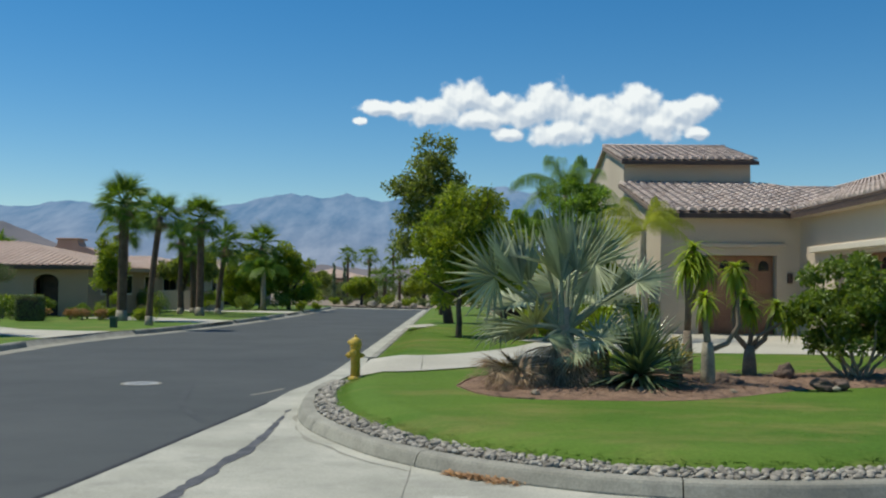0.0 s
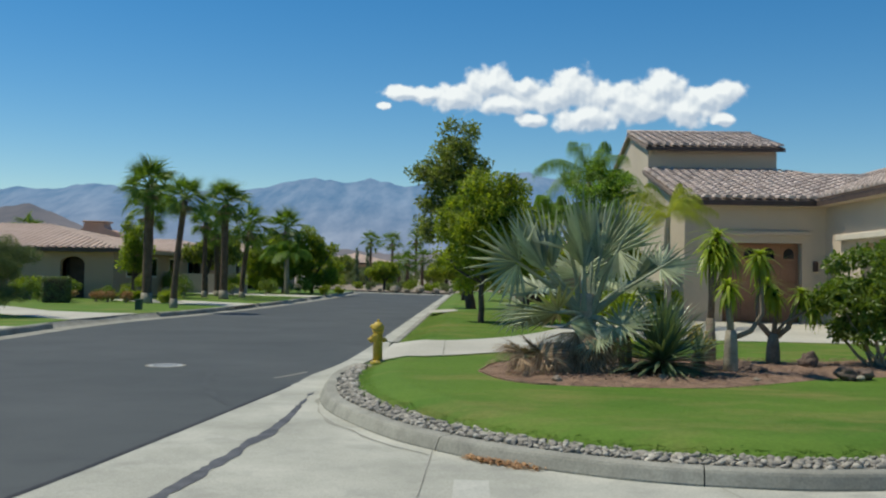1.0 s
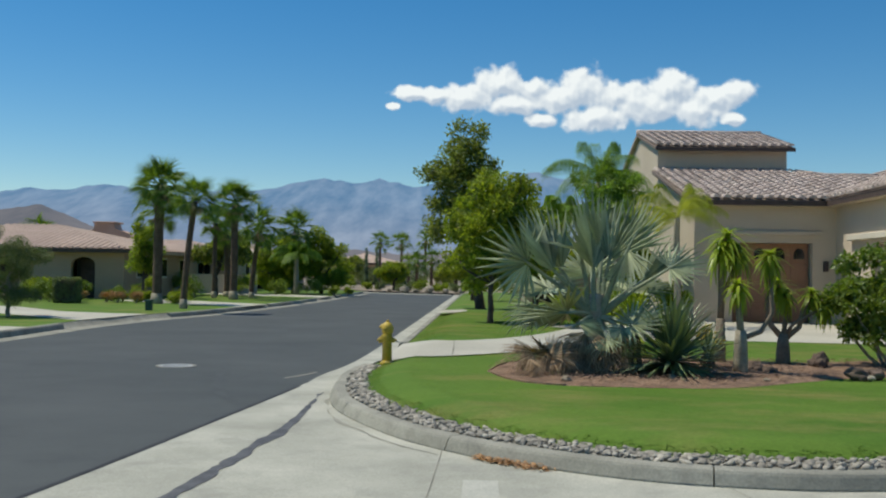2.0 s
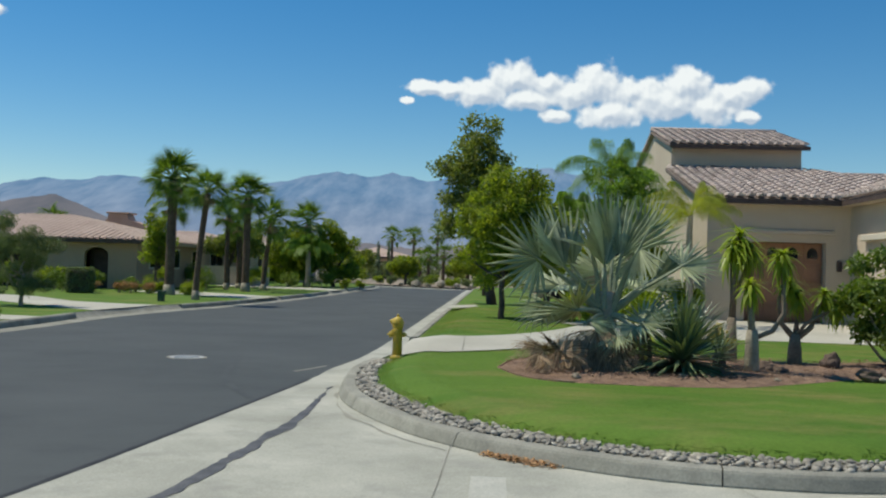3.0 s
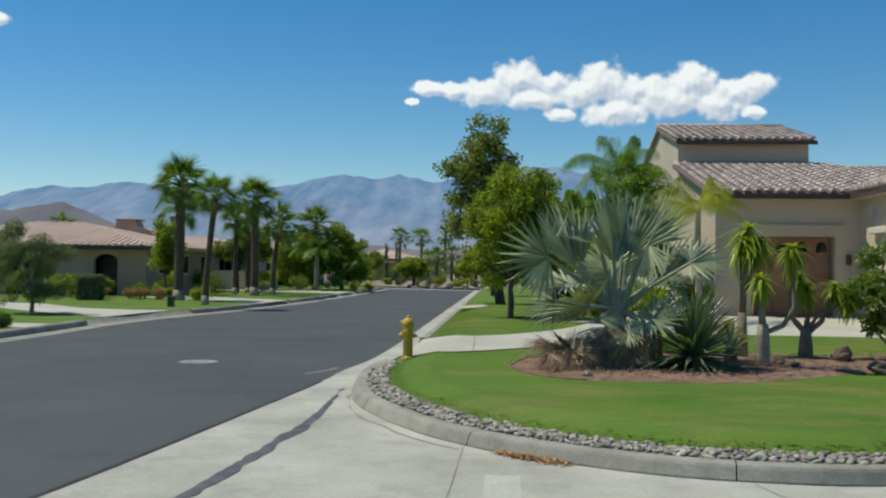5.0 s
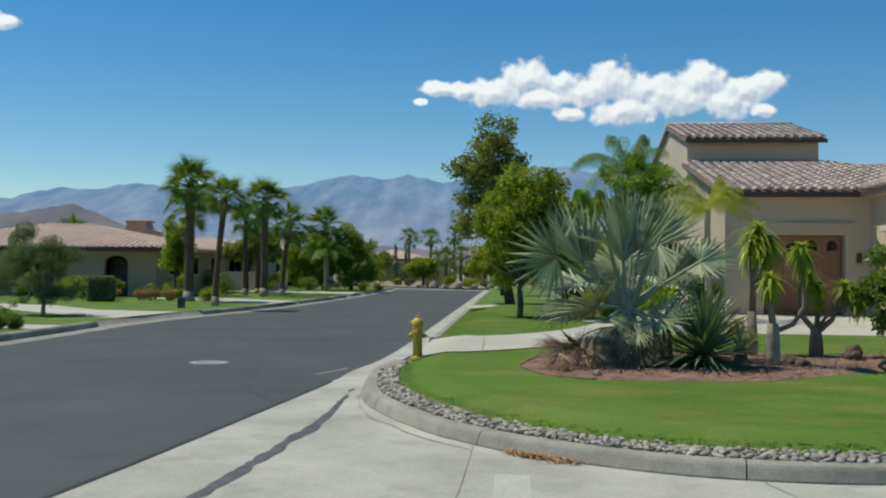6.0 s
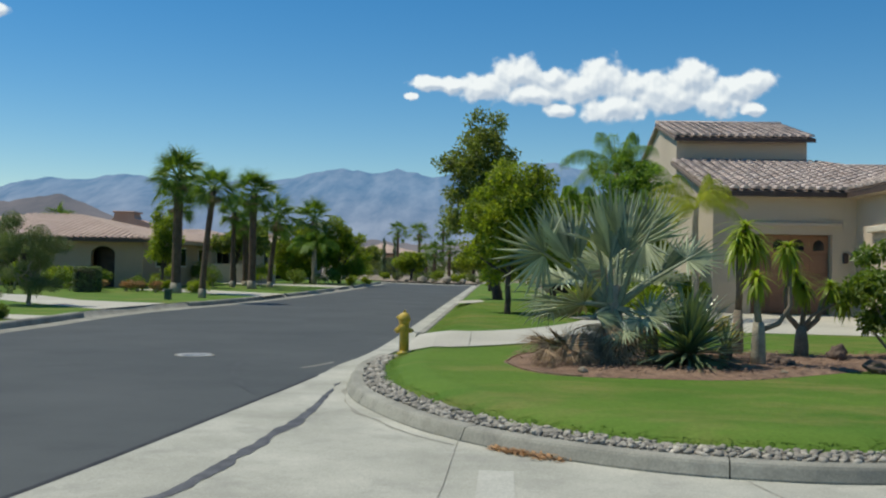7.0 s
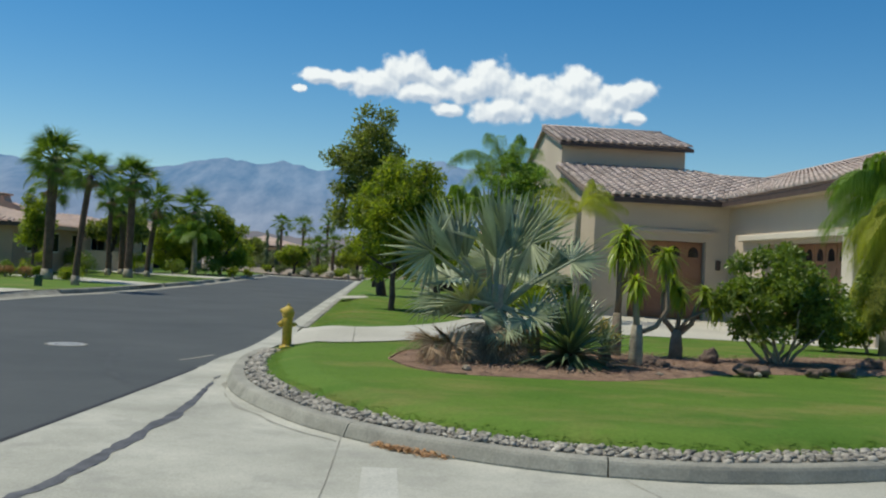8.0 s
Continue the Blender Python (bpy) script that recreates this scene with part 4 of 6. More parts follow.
def pinnate(length, rise, sag, leaflet, pairs, seed, width=0.018):
    """A feather leaf that sets off along +y at an angle and bows over; its leaflets hang."""
    rng = np.random.RandomState(seed)
    sag = sag * rng.uniform(0.85, 1.15)
    sway = rng.uniform(-0.12, 0.12)

    def at(t):
        return np.array((sway * length * t * t, length * math.cos(rise) * (t - 0.12 * sag * t * t), length * (math.sin(rise) * t - 0.62 * sag * t ** 2.1)))
    v, f = [], []
    for i in range(12):
        a, b = at(i / 12), at((i + 1) / 12)
        k, w = len(v), 0.015 * (1 - i / 13)
        side, up = np.array((w, 0, 0)), np.array((0, 0, w))
        v += [a - side, a + up, b + up, b - side, a + side, b + side]
        f += [(k, k + 1, k + 2, k + 3), (k + 1, k + 4, k + 5, k + 2)]
    for i in range(pairs):
        t = 0.12 + 0.88 * (i + rng.rand() * 0.6) / pairs
        o = at(t)
        tan = at(min(1.0, t + 0.02)) - at(t - 0.02)
        tan /= np.linalg.norm(tan) + 1e-9
        size = leaflet * (0.5 + 0.5 * math.sin(math.pi * min(1.0, 0.2 + t * 0.75))) * rng.uniform(0.8, 1.1)
        for side in (-1, 1):
            d1 = np.array((side * rng.uniform(0.55, 0.95), 0.0, rng.uniform(-0.25, 0.2))) + tan * 0.55
            d1 /= np.linalg.norm(d1)
            p1 = o + d1 * size * 0.30
            d2 = d1 * 0.22 + np.array((0, 0, -1.0)) * rng.uniform(0.6, 1.1)
            d2 /= np.linalg.norm(d2)
            p2 = p1 + d2 * size * 0.70
            w = tan * width * rng.uniform(0.7, 1.2)
            k = len(v)
            v += [o - w * 0.4, o + w * 0.4, p1 + w, p1 - w, p2 + w * 0.12, p2 - w * 0.12]
            f += [(k, k + 1, k + 2, k + 3), (k + 3, k + 2, k + 4, k + 5)]
    return np.array(v), np.array(f)


def aim(origin, direction, normal=(0, 0, 1)):
    """The pose of a leaf: its +y along direction, its face turned as far as possible to normal."""
    y = Vector(direction).normalized()
    z = Vector(normal)
    z = z - y * z.dot(y)
    if z.length < 1e-3:
        z = Vector((0, -1, 0)) - y * Vector((0, -1, 0)).dot(y)
    z.normalize()
    return Matrix.Translation(origin) @ Matrix((y.cross(z), y, z)).transposed().to_4x4()


def bough(rng, base, top, r0, r1, wobble=0.1, steps=6):
    base, top = np.array(base, float), np.array(top, float)
    pts = [base + (top - base) * i / steps + (rng.rand(3) - 0.5) * wobble * (0 < i < steps) for i in range(steps + 1)]
    return [tuple(p) for p in pts], [r0 + (r1 - r0) * i / steps for i in range(steps + 1)]


def leaf_cloud(rng, lumps, count, size, slim=0.5, sag=0.3):
    """Many small leaves gathered in clumps; lumps: centre and half sizes."""
    lumps = np.asarray(lumps, float)
    vol = lumps[:, 3] * lumps[:, 4] * lumps[:, 5]
    pick = rng.choice(len(lumps), count, p=vol ** 0.75 / (vol ** 0.75).sum())
    d = rng.normal(size=(count, 3))
    d /= np.linalg.norm(d, axis=1)[:, None]
    r = rng.rand(count) ** 0.45
    wob = 1 + 0.35 * np.array([noise.noise(Vector(a * 2.3 + p * 1.7)) for a, p in zip(d, pick[:, None] * np.ones(3))])
    c = lumps[pick, :3] + d * lumps[pick, 3:] * (r * wob)[:, None]
    u = rng.normal(size=(count, 3)) + d * 0.8
    u[:, 2] -= sag
    u /= np.linalg.norm(u, axis=1)[:, None]
    w = np.cross(u, rng.normal(size=(count, 3)))
    w /= np.linalg.norm(w, axis=1)[:, None]
    s = size * rng.uniform(0.6, 1.3, count)[:, None]
    nrm = np.cross(u, w)
    v = np.stack([c, c + u * s * 0.5 + w * s * slim * 0.5 + nrm * s * 0.1, c + u * s, c + u * s * 0.5 - w * s * slim * 0.5 + nrm * s * 0.1], axis=1).reshape(-1, 3)
    q = np.arange(count * 4).reshape(-1, 4)
    return v, q


# ---------------------------------------------------------------- plants of the corner bed
def silver_palm(x, y, z):
    palm = thing("fan_palm", "silver-blue fan palm with broad stiff leaves and dry skirts", "palm", x, y, z)
    rng = np.random.RandomState(12)
    pts, rad = bough(rng, (0, 0, -0.05), (0, 0, 0.98), 0.19, 0.10, 0.0, 7)
    part("trunk", tube(bmesh.new(), pts, rad, 12), TRUNK_PALE, palm, smooth=True)
    blades = []
    for k in range(5):
        v, f = fan_blade(19, 0.88, math.radians(112), 0.42, 0.05 + 0.06 * k, 30 + k, 1.0, 0.95, 1.0)
        me = fast_mesh("leaf", v, f)
        me.materials.append(SILVER_LEAF)
        blades.append(me)
    for k in range(2):
        v, f = fan_blade(13, 0.90, math.radians(54 + 12 * k), 0.46, 0.05, 50 + k, 1.0, 0.95, 1.35)
        me = fast_mesh("leaf", v, f)
        me.materials.append(SILVER_LEAF)
        blades.append(me)
    stem_bm = tube(bmesh.new(), [(0, -1.0, -0.10), (0, -0.5, -0.02), (0, 0, 0), (0, 0.30, 0.01)], [0.055, 0.030, 0.020, 0.010], 6)
    stem = bpy.data.meshes.new("stalk")
    stem_bm.to_mesh(stem)
    stem_bm.free()
    stem.materials.append(PETIOLE)
    heart = Vector((0, 0, 0.78))

    def leaf(hub, normal, scale, k, direction):
        """A leaf by its hub, the way its face is turned, its size and its reach."""
        hub = Vector(hub)
        m = aim(hub, direction, normal) @ Matrix.Diagonal((scale, scale, scale, 1))
        ob = place("leaf", blades[k], None, palm, m=m)
        way = hub - heart
        s = place("stalk", stem, None, ob)
        s.matrix_basis = m.inverted() @ aim(hub, way, (0, 0, 1)) @ Matrix.Diagonal((1, way.length, 1, 1))
    # the upright heart of the crown
    leaf((-0.04, -0.10, 1.29), (0.85, -0.50, -0.05), 1.22, 6, (-0.09, 0.0, 1.0))
    leaf((0.17, 0.00, 1.41), (-0.35, -0.85, 0.30), 1.00, 5, (0.36, 0.11, 0.93))
    leaf((0.09, 0.15, 1.44), (0.75, -0.65, -0.1), 0.98, 5, (0.16, 0.06, 0.99))
    leaf((0.47, 0.25, 1.57), (0.60, -0.75, 0.1), 0.85, 5, (0.5, 0.14, 0.86))
    leaf((-0.55, -0.20, 1.26), (0.93, -0.35, 0.1), 1.05, 6, (-0.48, -0.06, 0.87))
    leaf((-0.43, 0.15, 1.27), (0.75, -0.60, 0.1), 1.08, 5, (-0.32, 0.05, 0.95))
    leaf((-0.22, -0.05, 1.53), (-0.50, -0.40, 0.80), 0.66, 5, (-0.84, -0.50, 0.19))
    # spreading leaves
    leaf((-0.89, -0.30, 1.36), (0.55, -0.80, -0.1), 0.80, 0, (-0.99, -0.07, 0.10))
    leaf((0.89, -0.30, 1.32), (-0.62, -0.52, 0.58), 0.66, 2, (0.95, 0.0, 0.30))
    leaf((0.37, -0.25, 1.54), (-0.75, -0.45, 0.5), 0.74, 5, (-0.08, -0.45, -0.90))
    leaf((-0.64, -0.15, 1.04), (-0.45, -0.45, 0.80), 0.66, 1, (-0.90, -0.39, -0.18))
    # low leaves, some resting on the mulch
    leaf((-0.40, -0.40, 0.74), (0.25, 0.45, 0.85), 0.90, 0, (-0.96, -0.18, -0.14))
    leaf((-0.80, -0.10, 0.80), (-0.4, -0.5, 0.75), 0.60, 3, (-0.60, -0.39, -0.70))
    leaf((0.40, -0.45, 0.60), (-0.55, -0.45, 0.75), 0.66, 3, (0.76, -0.19, 0.55))
    leaf((0.30, -0.40, 0.55), (-0.4, -0.6, 0.7), 0.46, 2, (-0.31, -0.62, -0.50))
    leaf((-0.24, -0.35, 0.61), (-0.2, -0.5, 0.85), 0.40, 5, (0.93, -0.16, -0.33))
    leaf((0.10, -0.45, 0.45), (-0.3, -0.4, 0.85), 0.45, 5, (-0.25, -0.7, -0.55))
    # leaves behind the heart
    leaf((0.66, 0.40, 1.15), (-0.7, -0.6, 0.3), 0.85, 5, (0.55, 0.3, 0.8))
    leaf((0.0, 0.50, 1.20), (0, -0.6, 0.8), 0.90, 4, (0.0, 0.7, 0.8))
    leaf((-0.5, 0.75, 1.0), (0, -0.2, 1), 0.80, 2, (-0.5, 0.8, 0.4))
    leaf((0.55, 0.75, 1.0), (0, -0.2, 1), 0.80, 3, (0.5, 0.8, 0.4))
    # collapsed dry leaves round the foot
    dry_v, dry_f = fan_blade(22, 0.55, math.radians(70), 0.4, 0.5, 77)
    dry = fast_mesh("dry_leaf", dry_v, dry_f)
    dry.materials.append(DRY_LEAF)
    for k in range(13):
        a = math.radians(rng.uniform(165, 330))
        d = Vector((math.cos(a), math.sin(a), rng.uniform(-0.9, -0.25)))
        o = Vector((math.cos(a) * 0.28, math.sin(a) * 0.28, rng.uniform(0.22, 0.5)))
        place("dry_leaf", dry, None, palm, "withered brown leaf", aim(o, d, (math.cos(a), math.sin(a), 0.6)))
    for k in range(16):
        o = Vector((-0.66 + rng.uniform(-.28, .28), -0.35 + rng.uniform(-.35, .25), rng.uniform(0.10, 0.30)))
        place("dry_leaf", dry, None, palm, "withered brown leaf", aim(o, (rng.uniform(-1, 1), rng.uniform(-1, .2), rng.uniform(-0.5, 0.35)), (rng.uniform(-.8, .8), -0.5, 0.7)) @ Matrix.Diagonal((0.7, 0.7, 0.7, 1)))


silver_palm(1.44, 12.95, 0.30)


def sword_rosette(name, label, category, x, y, z, count, length, width, lo, hi, material, seed, stem=0.0, droop=0.12, group=""):
    t = thing(name, label, category, x, y, z, group=group)
    rng = np.random.RandomState(seed)
    mats = []
    for k in range(4):
        v, f = sword_blade(length * (0.85 + 0.1 * k), width, droop * (0.3 + 0.5 * k), 5)
        me = fast_mesh("leaf", v, f)
        me.materials.append(material)
        mats.append(me)
    pts, rad = bough(rng, (0, 0, -0.05), (0, 0, 0.1 + stem), 0.10, 0.07, 0.0, 3)
    part("stem", tube(bmesh.new(), pts, rad, 9), TRUNK_PALM, t)
    for i in range(count):
        a = i * 2.39996 + rng.uniform(-.2, .2)
        e = math.radians(lo + (hi - lo) * (i / count) ** 1.25 + rng.uniform(-7, 7))
        d = Vector((math.cos(a) * math.cos(e), math.sin(a) * math.cos(e), math.sin(e)))
        place("leaf", mats[i % 4], None, t, m=aim(Vector((0, 0, 0.08 + stem * (0.4 + 0.6 * i / count))) + d * 0.05, d, (0, 0, 1)))
    return t


sword_rosette("yucca", "dark green yucca clump with stiff sword leaves", "yucca", 2.36, 12.6, 0.30, 250, 0.82, 0.066, -12, 84, SWORD_LEAF, 5, 0.10, 0.12)

sword_rosette("strap_plant", "bright yellow-green strap-leaved plant behind the yucca", "shrub", 2.05, 13.6, 0.30, 80, 0.58, 0.05, -5, 80, STRAP_LEAF, 9, 0.55, 0.35)


def rosette_shrub(label, x, y, z, limbs, trunk, seed, leaf_len=0.25, leaves=96):
    """A candelabra of thick pale limbs, each ending in a drooping tuft of strap leaves."""
    t = thing("dragon_tree", label, "dragon tree", x, y, z, group="dragon trees in the bed")
    rng = np.random.RandomState(seed)
    pts, rad = trunk
    part("trunk", tube(bmesh.new(), pts, rad, 10), TRUNK_PALE if seed == 21 else TRUNK_MID, t, smooth=True)
    blades = []
    for k in range(4):
        v, f = sword_blade(leaf_len * (0.62 + 0.12 * k), 0.062, 0.75 + 0.30 * k, 6)
        me = fast_mesh("leaf", v, f, True)
        me.materials.append(STRAP_LEAF)
        blades.append(me)
    for pts, r0, r1, size in limbs:
        part("limb", tube(bmesh.new(), pts, list(np.linspace(r0, r1, len(pts))), 8), TRUNK_PALE if seed == 21 and r0 > 0.04 else TRUNK_MID, t, smooth=True)
        tip = Vector(pts[-1])
        for i in range(leaves):
            a = i * 2.39996 + rng.uniform(-.3, .3)
            f = i / leaves
            e = math.radians(-25 + 108 * f + rng.uniform(-10, 10))
            d = Vector((math.cos(a) * math.cos(e), math.sin(a) * math.cos(e), math.sin(e)))
            place("leaf", blades[(i * 7) % 4], None, t, m=aim(tip + Vector((0, 0, -0.10 + 0.12 * f)), d, (0, 0, 1)) @ Matrix.Diagonal((1, size, size, 1)))


rosette_shrub("pale-trunked dragon tree with two bright leaf tufts", 3.30, 12.95, 0.28,
              [([(0, 0, 0.50), (-0.02, 0.02, 0.8), (-0.04, 0, 1.12)], 0.05, 0.035, 0.85), ([(0.03, 0, 0.46), (0.25, 0, 0.55), (0.40, 0.02, 0.78), (0.38, 0.02, 1.2), (0.36, 0, 1.50)], 0.035, 0.025, 0.95)],
              ([(0, 0, -0.05), (0, 0, 0.15), (0, 0, 0.42), (0, 0, 0.56)], [0.10, 0.095, 0.085, 0.07]), 21)
rosette_shrub("dark candelabra dragon tree with bushy yellowish tufts", 4.25, 14.35, 0.28,
              [([(0, 0, 0.38), (-0.2, 0, 0.6), (-0.22, 0, 0.95), (-0.1, 0, 1.15)], 0.045, 0.03, 0.9), ([(0, 0, 0.4), (0.05, 0.05, 0.7), (0.02, 0, 1.0)], 0.04, 0.03, 0.8), ([(0, 0, 0.36), (0.22, 0, 0.55), (0.28, 0, 0.8), (0.40, 0, 1.02)], 0.045, 0.03, 0.85), ([(0, 0, 0.4), (0.12, -0.08, 0.6), (0.55, -0.05, 0.85)], 0.03, 0.02, 0.75)],
              ([(0, 0, -0.05), (0, 0, 0.2), (0, 0, 0.45)], [0.11, 0.10, 0.07]), 22)
rosette_shrub("tall thin dragon tree with a shaggy drooping crown", 3.40, 14.5, 0.28,
              [([(0, 0, 0.6), (0.03, 0, 1.2), (0.08, 0, 1.80)], 0.05, 0.045, 1.35), ([(0, 0, 0.9), (0.0, 0.05, 1.3), (0.0, 0, 1.62)], 0.03, 0.03, 1.3), ([(0.02, 0, 0.9), (0.16, 0, 1.3), (0.22, 0, 1.62)], 0.03, 0.03, 1.2)],
              ([(0, 0, -0.05), (0, 0, 0.3), (0, 0, 0.65)], [0.09, 0.08, 0.06]), 23, 0.25, 90)
sword_rosette("yucca", "low dark yucca beside the dragon trees", "yucca", 3.02, 13.5, 0.30, 40, 0.42, 0.035, 20, 85, SWORD_LEAF, 8, 0.1, 0.1)


def leafy_shrub(name, label, category, x, y, z, stems, lumps, count, size, material, seed, slim=0.5, group="", bark=None, r0=0.03):
    t = thing(name, label, category, x, y, z, group=group)
    rng = np.random.RandomState(seed)
    for sx, sy, sz in stems:
        a = rng.rand() * 6.28
        pts, rad = bough(rng, (0.12 * math.cos(a), 0.12 * math.sin(a), -0.04), (sx, sy, sz), r0, r0 * 0.35, 0.06)
        part("stem", tube(bmesh.new(), pts, rad, 7), bark or TRUNK_PALE, t, smooth=True)
    v, q = leaf_cloud(rng, lumps, count, size, slim)
    place("crown", fast_mesh("crown", v, q), material, t)
    return t


def clumps(rng, n, cx, cy, cz, rx, ry, rz, s, lowcut=-0.7):
    out = []
    while len(out) < n:
        d = rng.normal(size=3)
        d /= np.linalg.norm(d)
        if d[2] < lowcut:
            continue
        r = rng.uniform(0.35, 1.12)
        k = s * rng.uniform(0.40, 1.25)
        out.append((cx + d[0] * rx * r, cy + d[1] * ry * r, cz + d[2] * rz * r, k, k, k * 0.8))
    return out


rg = np.random.RandomState(40)
leafy_shrub("shrub", "rounded leafy green shrub on many pale stems", "shrub", 5.72, 14.25, 0.28, [(0.7 * math.cos(k * 0.7), 0.5 * math.sin(k * 0.7), 0.75 + 0.2 * math.sin(k * 3)) for k in range(9)],
            clumps(rg, 74, 0.05, 0, 1.0, 0.98, 0.75, 0.62, 0.19, -0.8) + clumps(rg, 18, 0, -0.1, 0.55, 0.95, 0.6, 0.25, 0.14), 15000, 0.085, SHRUB_LEAF, 41, 0.5)
leafy_shrub("shrub", "small yellow-flowering shrub in the mulch", "shrub", 3.08, 13.75, 0.28, [(0.05, 0, 0.3), (-0.06, 0.04, 0.3)], clumps(rg, 8, 0, 0, 0.40, 0.13, 0.12, 0.15, 0.08), 320, 0.05, FLOWER, 42)


def feather_palm(label, x, y, z, height, fronds, length, leaflet, material, seed, lo=0, hi=85, trunk=0.1, sag=1.5, pairs=70, group="", width=0.018):
    """A palm with arching feather leaves, from spreading old ones to upright young ones."""
    t = thing("feather_palm", label, "palm", x, y, z, group=group)
    rng = np.random.RandomState(seed)
    pts = [(0.02 * math.sin(i), 0.0, -0.1 + (height + 0.1) * i / 6) for i in range(7)]
    part("trunk", tube(bmesh.new(), pts, list(np.linspace(trunk * 1.25, trunk * 0.8, 7)), 10), TRUNK_PALE, t, smooth=True)
    kinds = []
    for k in range(8):
        rise = math.radians(lo + (hi - lo) * k / 7)
        v, f = pinnate(length * rng.uniform(0.85, 1.08), rise, sag, leaflet, pairs, seed + k, width)
        me = fast_mesh("frond", v, f)
        me.materials.append(material)
        kinds.append(me)
    top = pts[-1]
    for i in range(fronds):
        place("frond", kinds[i % 8], None, t, m=pose(top[0], top[1], top[2] + rng.uniform(-0.06, 0.03), rng.uniform(-6, 6), rng.uniform(-8, 8), i * 137.5 + rng.uniform(-14, 14)))
    return t


feather_palm("slender queen palm with drooping green fronds behind the hedge", 3.5, 31.0, 0.25, 4.35, 24, 2.6, 0.66, FROND_LEAF, 51, 14, 76, 0.10, 0.95, 70, width=0.005)
feather_palm("queen palm with arching green fronds", 2.3, 29.5, 0.25, 2.9, 30, 1.8, 0.55, FROND_LEAF, 54, 10, 80, 0.11, 1.0, 80, width=0.007)
feather_palm("full green palm in the gap before the house", 3.7, 28.0, 0.25, 2.7, 30, 1.7, 0.55, FROND_LEAF, 55, 15, 80, 0.10, 1.0, 80, width=0.007)
feather_palm("young yellow-green palm before the side wall", 4.75, 25.0, 0.25, 2.75, 13, 1.8, 0.42, YELLOW_FROND, 57, 15, 76, 0.05, 0.95, 60, width=0.005)
feather_palm("young green palm beside the house corner", 5.05, 26.2, 0.25, 3.0, 13, 1.9, 0.42, YELLOW_FROND, 60, 15, 76, 0.05, 0.95, 60, width=0.005)
feather_palm("weeping yellowish palm with long hanging fronds", 8.75, 16.2, 0.28, 2.45, 52, 1.3, 0.75, YELLOW_FROND, 63, -25, 80, 0.12, 1.4, 110, width=0.006)
feather_palm("feathery green palm beside the wing", 9.25, 17.9, 0.25, 3.1, 32, 1.6, 0.6, FROND_LEAF, 66, 5, 82, 0.12, 1.15, 110, width=0.006)
leafy_shrub("shrub", "dense yellowish shrub under the weeping palm", "shrub", 8.75, 16.5, 0.28, [(0.2, 0, 0.7), (-0.2, 0.1, 0.7), (0, -0.2, 0.8)], clumps(rg, 40, 0.0, -0.2, 0.85, 0.85, 0.6, 0.85, 0.26), 11000, 0.12, SHRUB_LEAF, 67, 0.25)


# ---------------------------------------------------------------- trees of the corner lot
def leaf_tree(label, x, y, z, trunk_h, r0, lumps, count, size, material, seed, limbs=7, slim=0.5, bark=None, group="", lean=(0, 0)):
    t = thing("tree", label, "tree", x, y, z, group=group)
    rng = np.random.RandomState(seed)
    pts, rad = bough(rng, (0, 0, -0.1), (lean[0], lean[1], trunk_h), r0 * 1.15, r0 * 0.75, r0 * 0.5)
    part("trunk", tube(bmesh.new(), pts, rad, 10), bark or TRUNK_DARK, t, smooth=True)
    order = rng.permutation(len(lumps))[:limbs]
    for k in order:
        c = lumps[k]
        pts, rad = bough(rng, (lean[0], lean[1], trunk_h * rng.uniform(0.8, 1.0)), c[:3], r0 * 0.6, r0 * 0.12, 0.25)
        part("limb", tube(bmesh.new(), pts, rad, 7), bark or TRUNK_DARK, t, smooth=True)
    v, q = leaf_cloud(rng, lumps, count, size, slim)
    place("crown", fast_mesh("crown", v, q), material, t)
    return t


leaf_tree("dense bright green shade tree on the lawn", 0.17, 25.7, 0.25, 1.3, 0.075, clumps(np.random.RandomState(3), 90, 0.12, 0.6, 2.45, 1.32, 1.0, 1.5, 0.36, -0.9) + clumps(np.random.RandomState(4), 26, 0.0, 0.6, 1.45, 1.05, 0.8, 0.55, 0.30, -0.9), 26000, 0.11, TREE_LEAF, 71)
leaf_tree("rounded yellow-green tree behind the fan palm", 1.55, 30.4, 0.25, 1.4, 0.10, clumps(rg, 34, -0.55, 0, 2.5, 1.2, 1.0, 1.4, 0.45), 15000, 0.13, TREE_LEAF, 72)
leaf_tree("tall olive-green tree rising above the others", -0.12, 36.6, 0.22, 2.4, 0.17, clumps(np.random.RandomState(6), 40, -0.58, 0, 5.65, 1.0, 0.8, 1.1, 0.32) + clumps(np.random.RandomState(7), 22, -0.73, 0, 4.95, 1.2, 0.9, 0.8, 0.40) + clumps(np.random.RandomState(8), 30, -0.98, 0, 4.25, 1.25, 1.0, 1.2, 0.42) + clumps(np.random.RandomState(9), 18, -1.08, 0, 3.1, 1.15, 1.0, 1.2, 0.40), 13000, 0.145, TALL_LEAF, 73, lean=(-0.4, 0))
leaf_tree("slim street tree with an open green crown", -0.55, 48, 0.2, 2.0, 0.1, clumps(rg, 16, -0.2, 0, 3.1, 0.8, 0.8, 1.3, 0.4), 6000, 0.16, TREE_LEAF, 74)
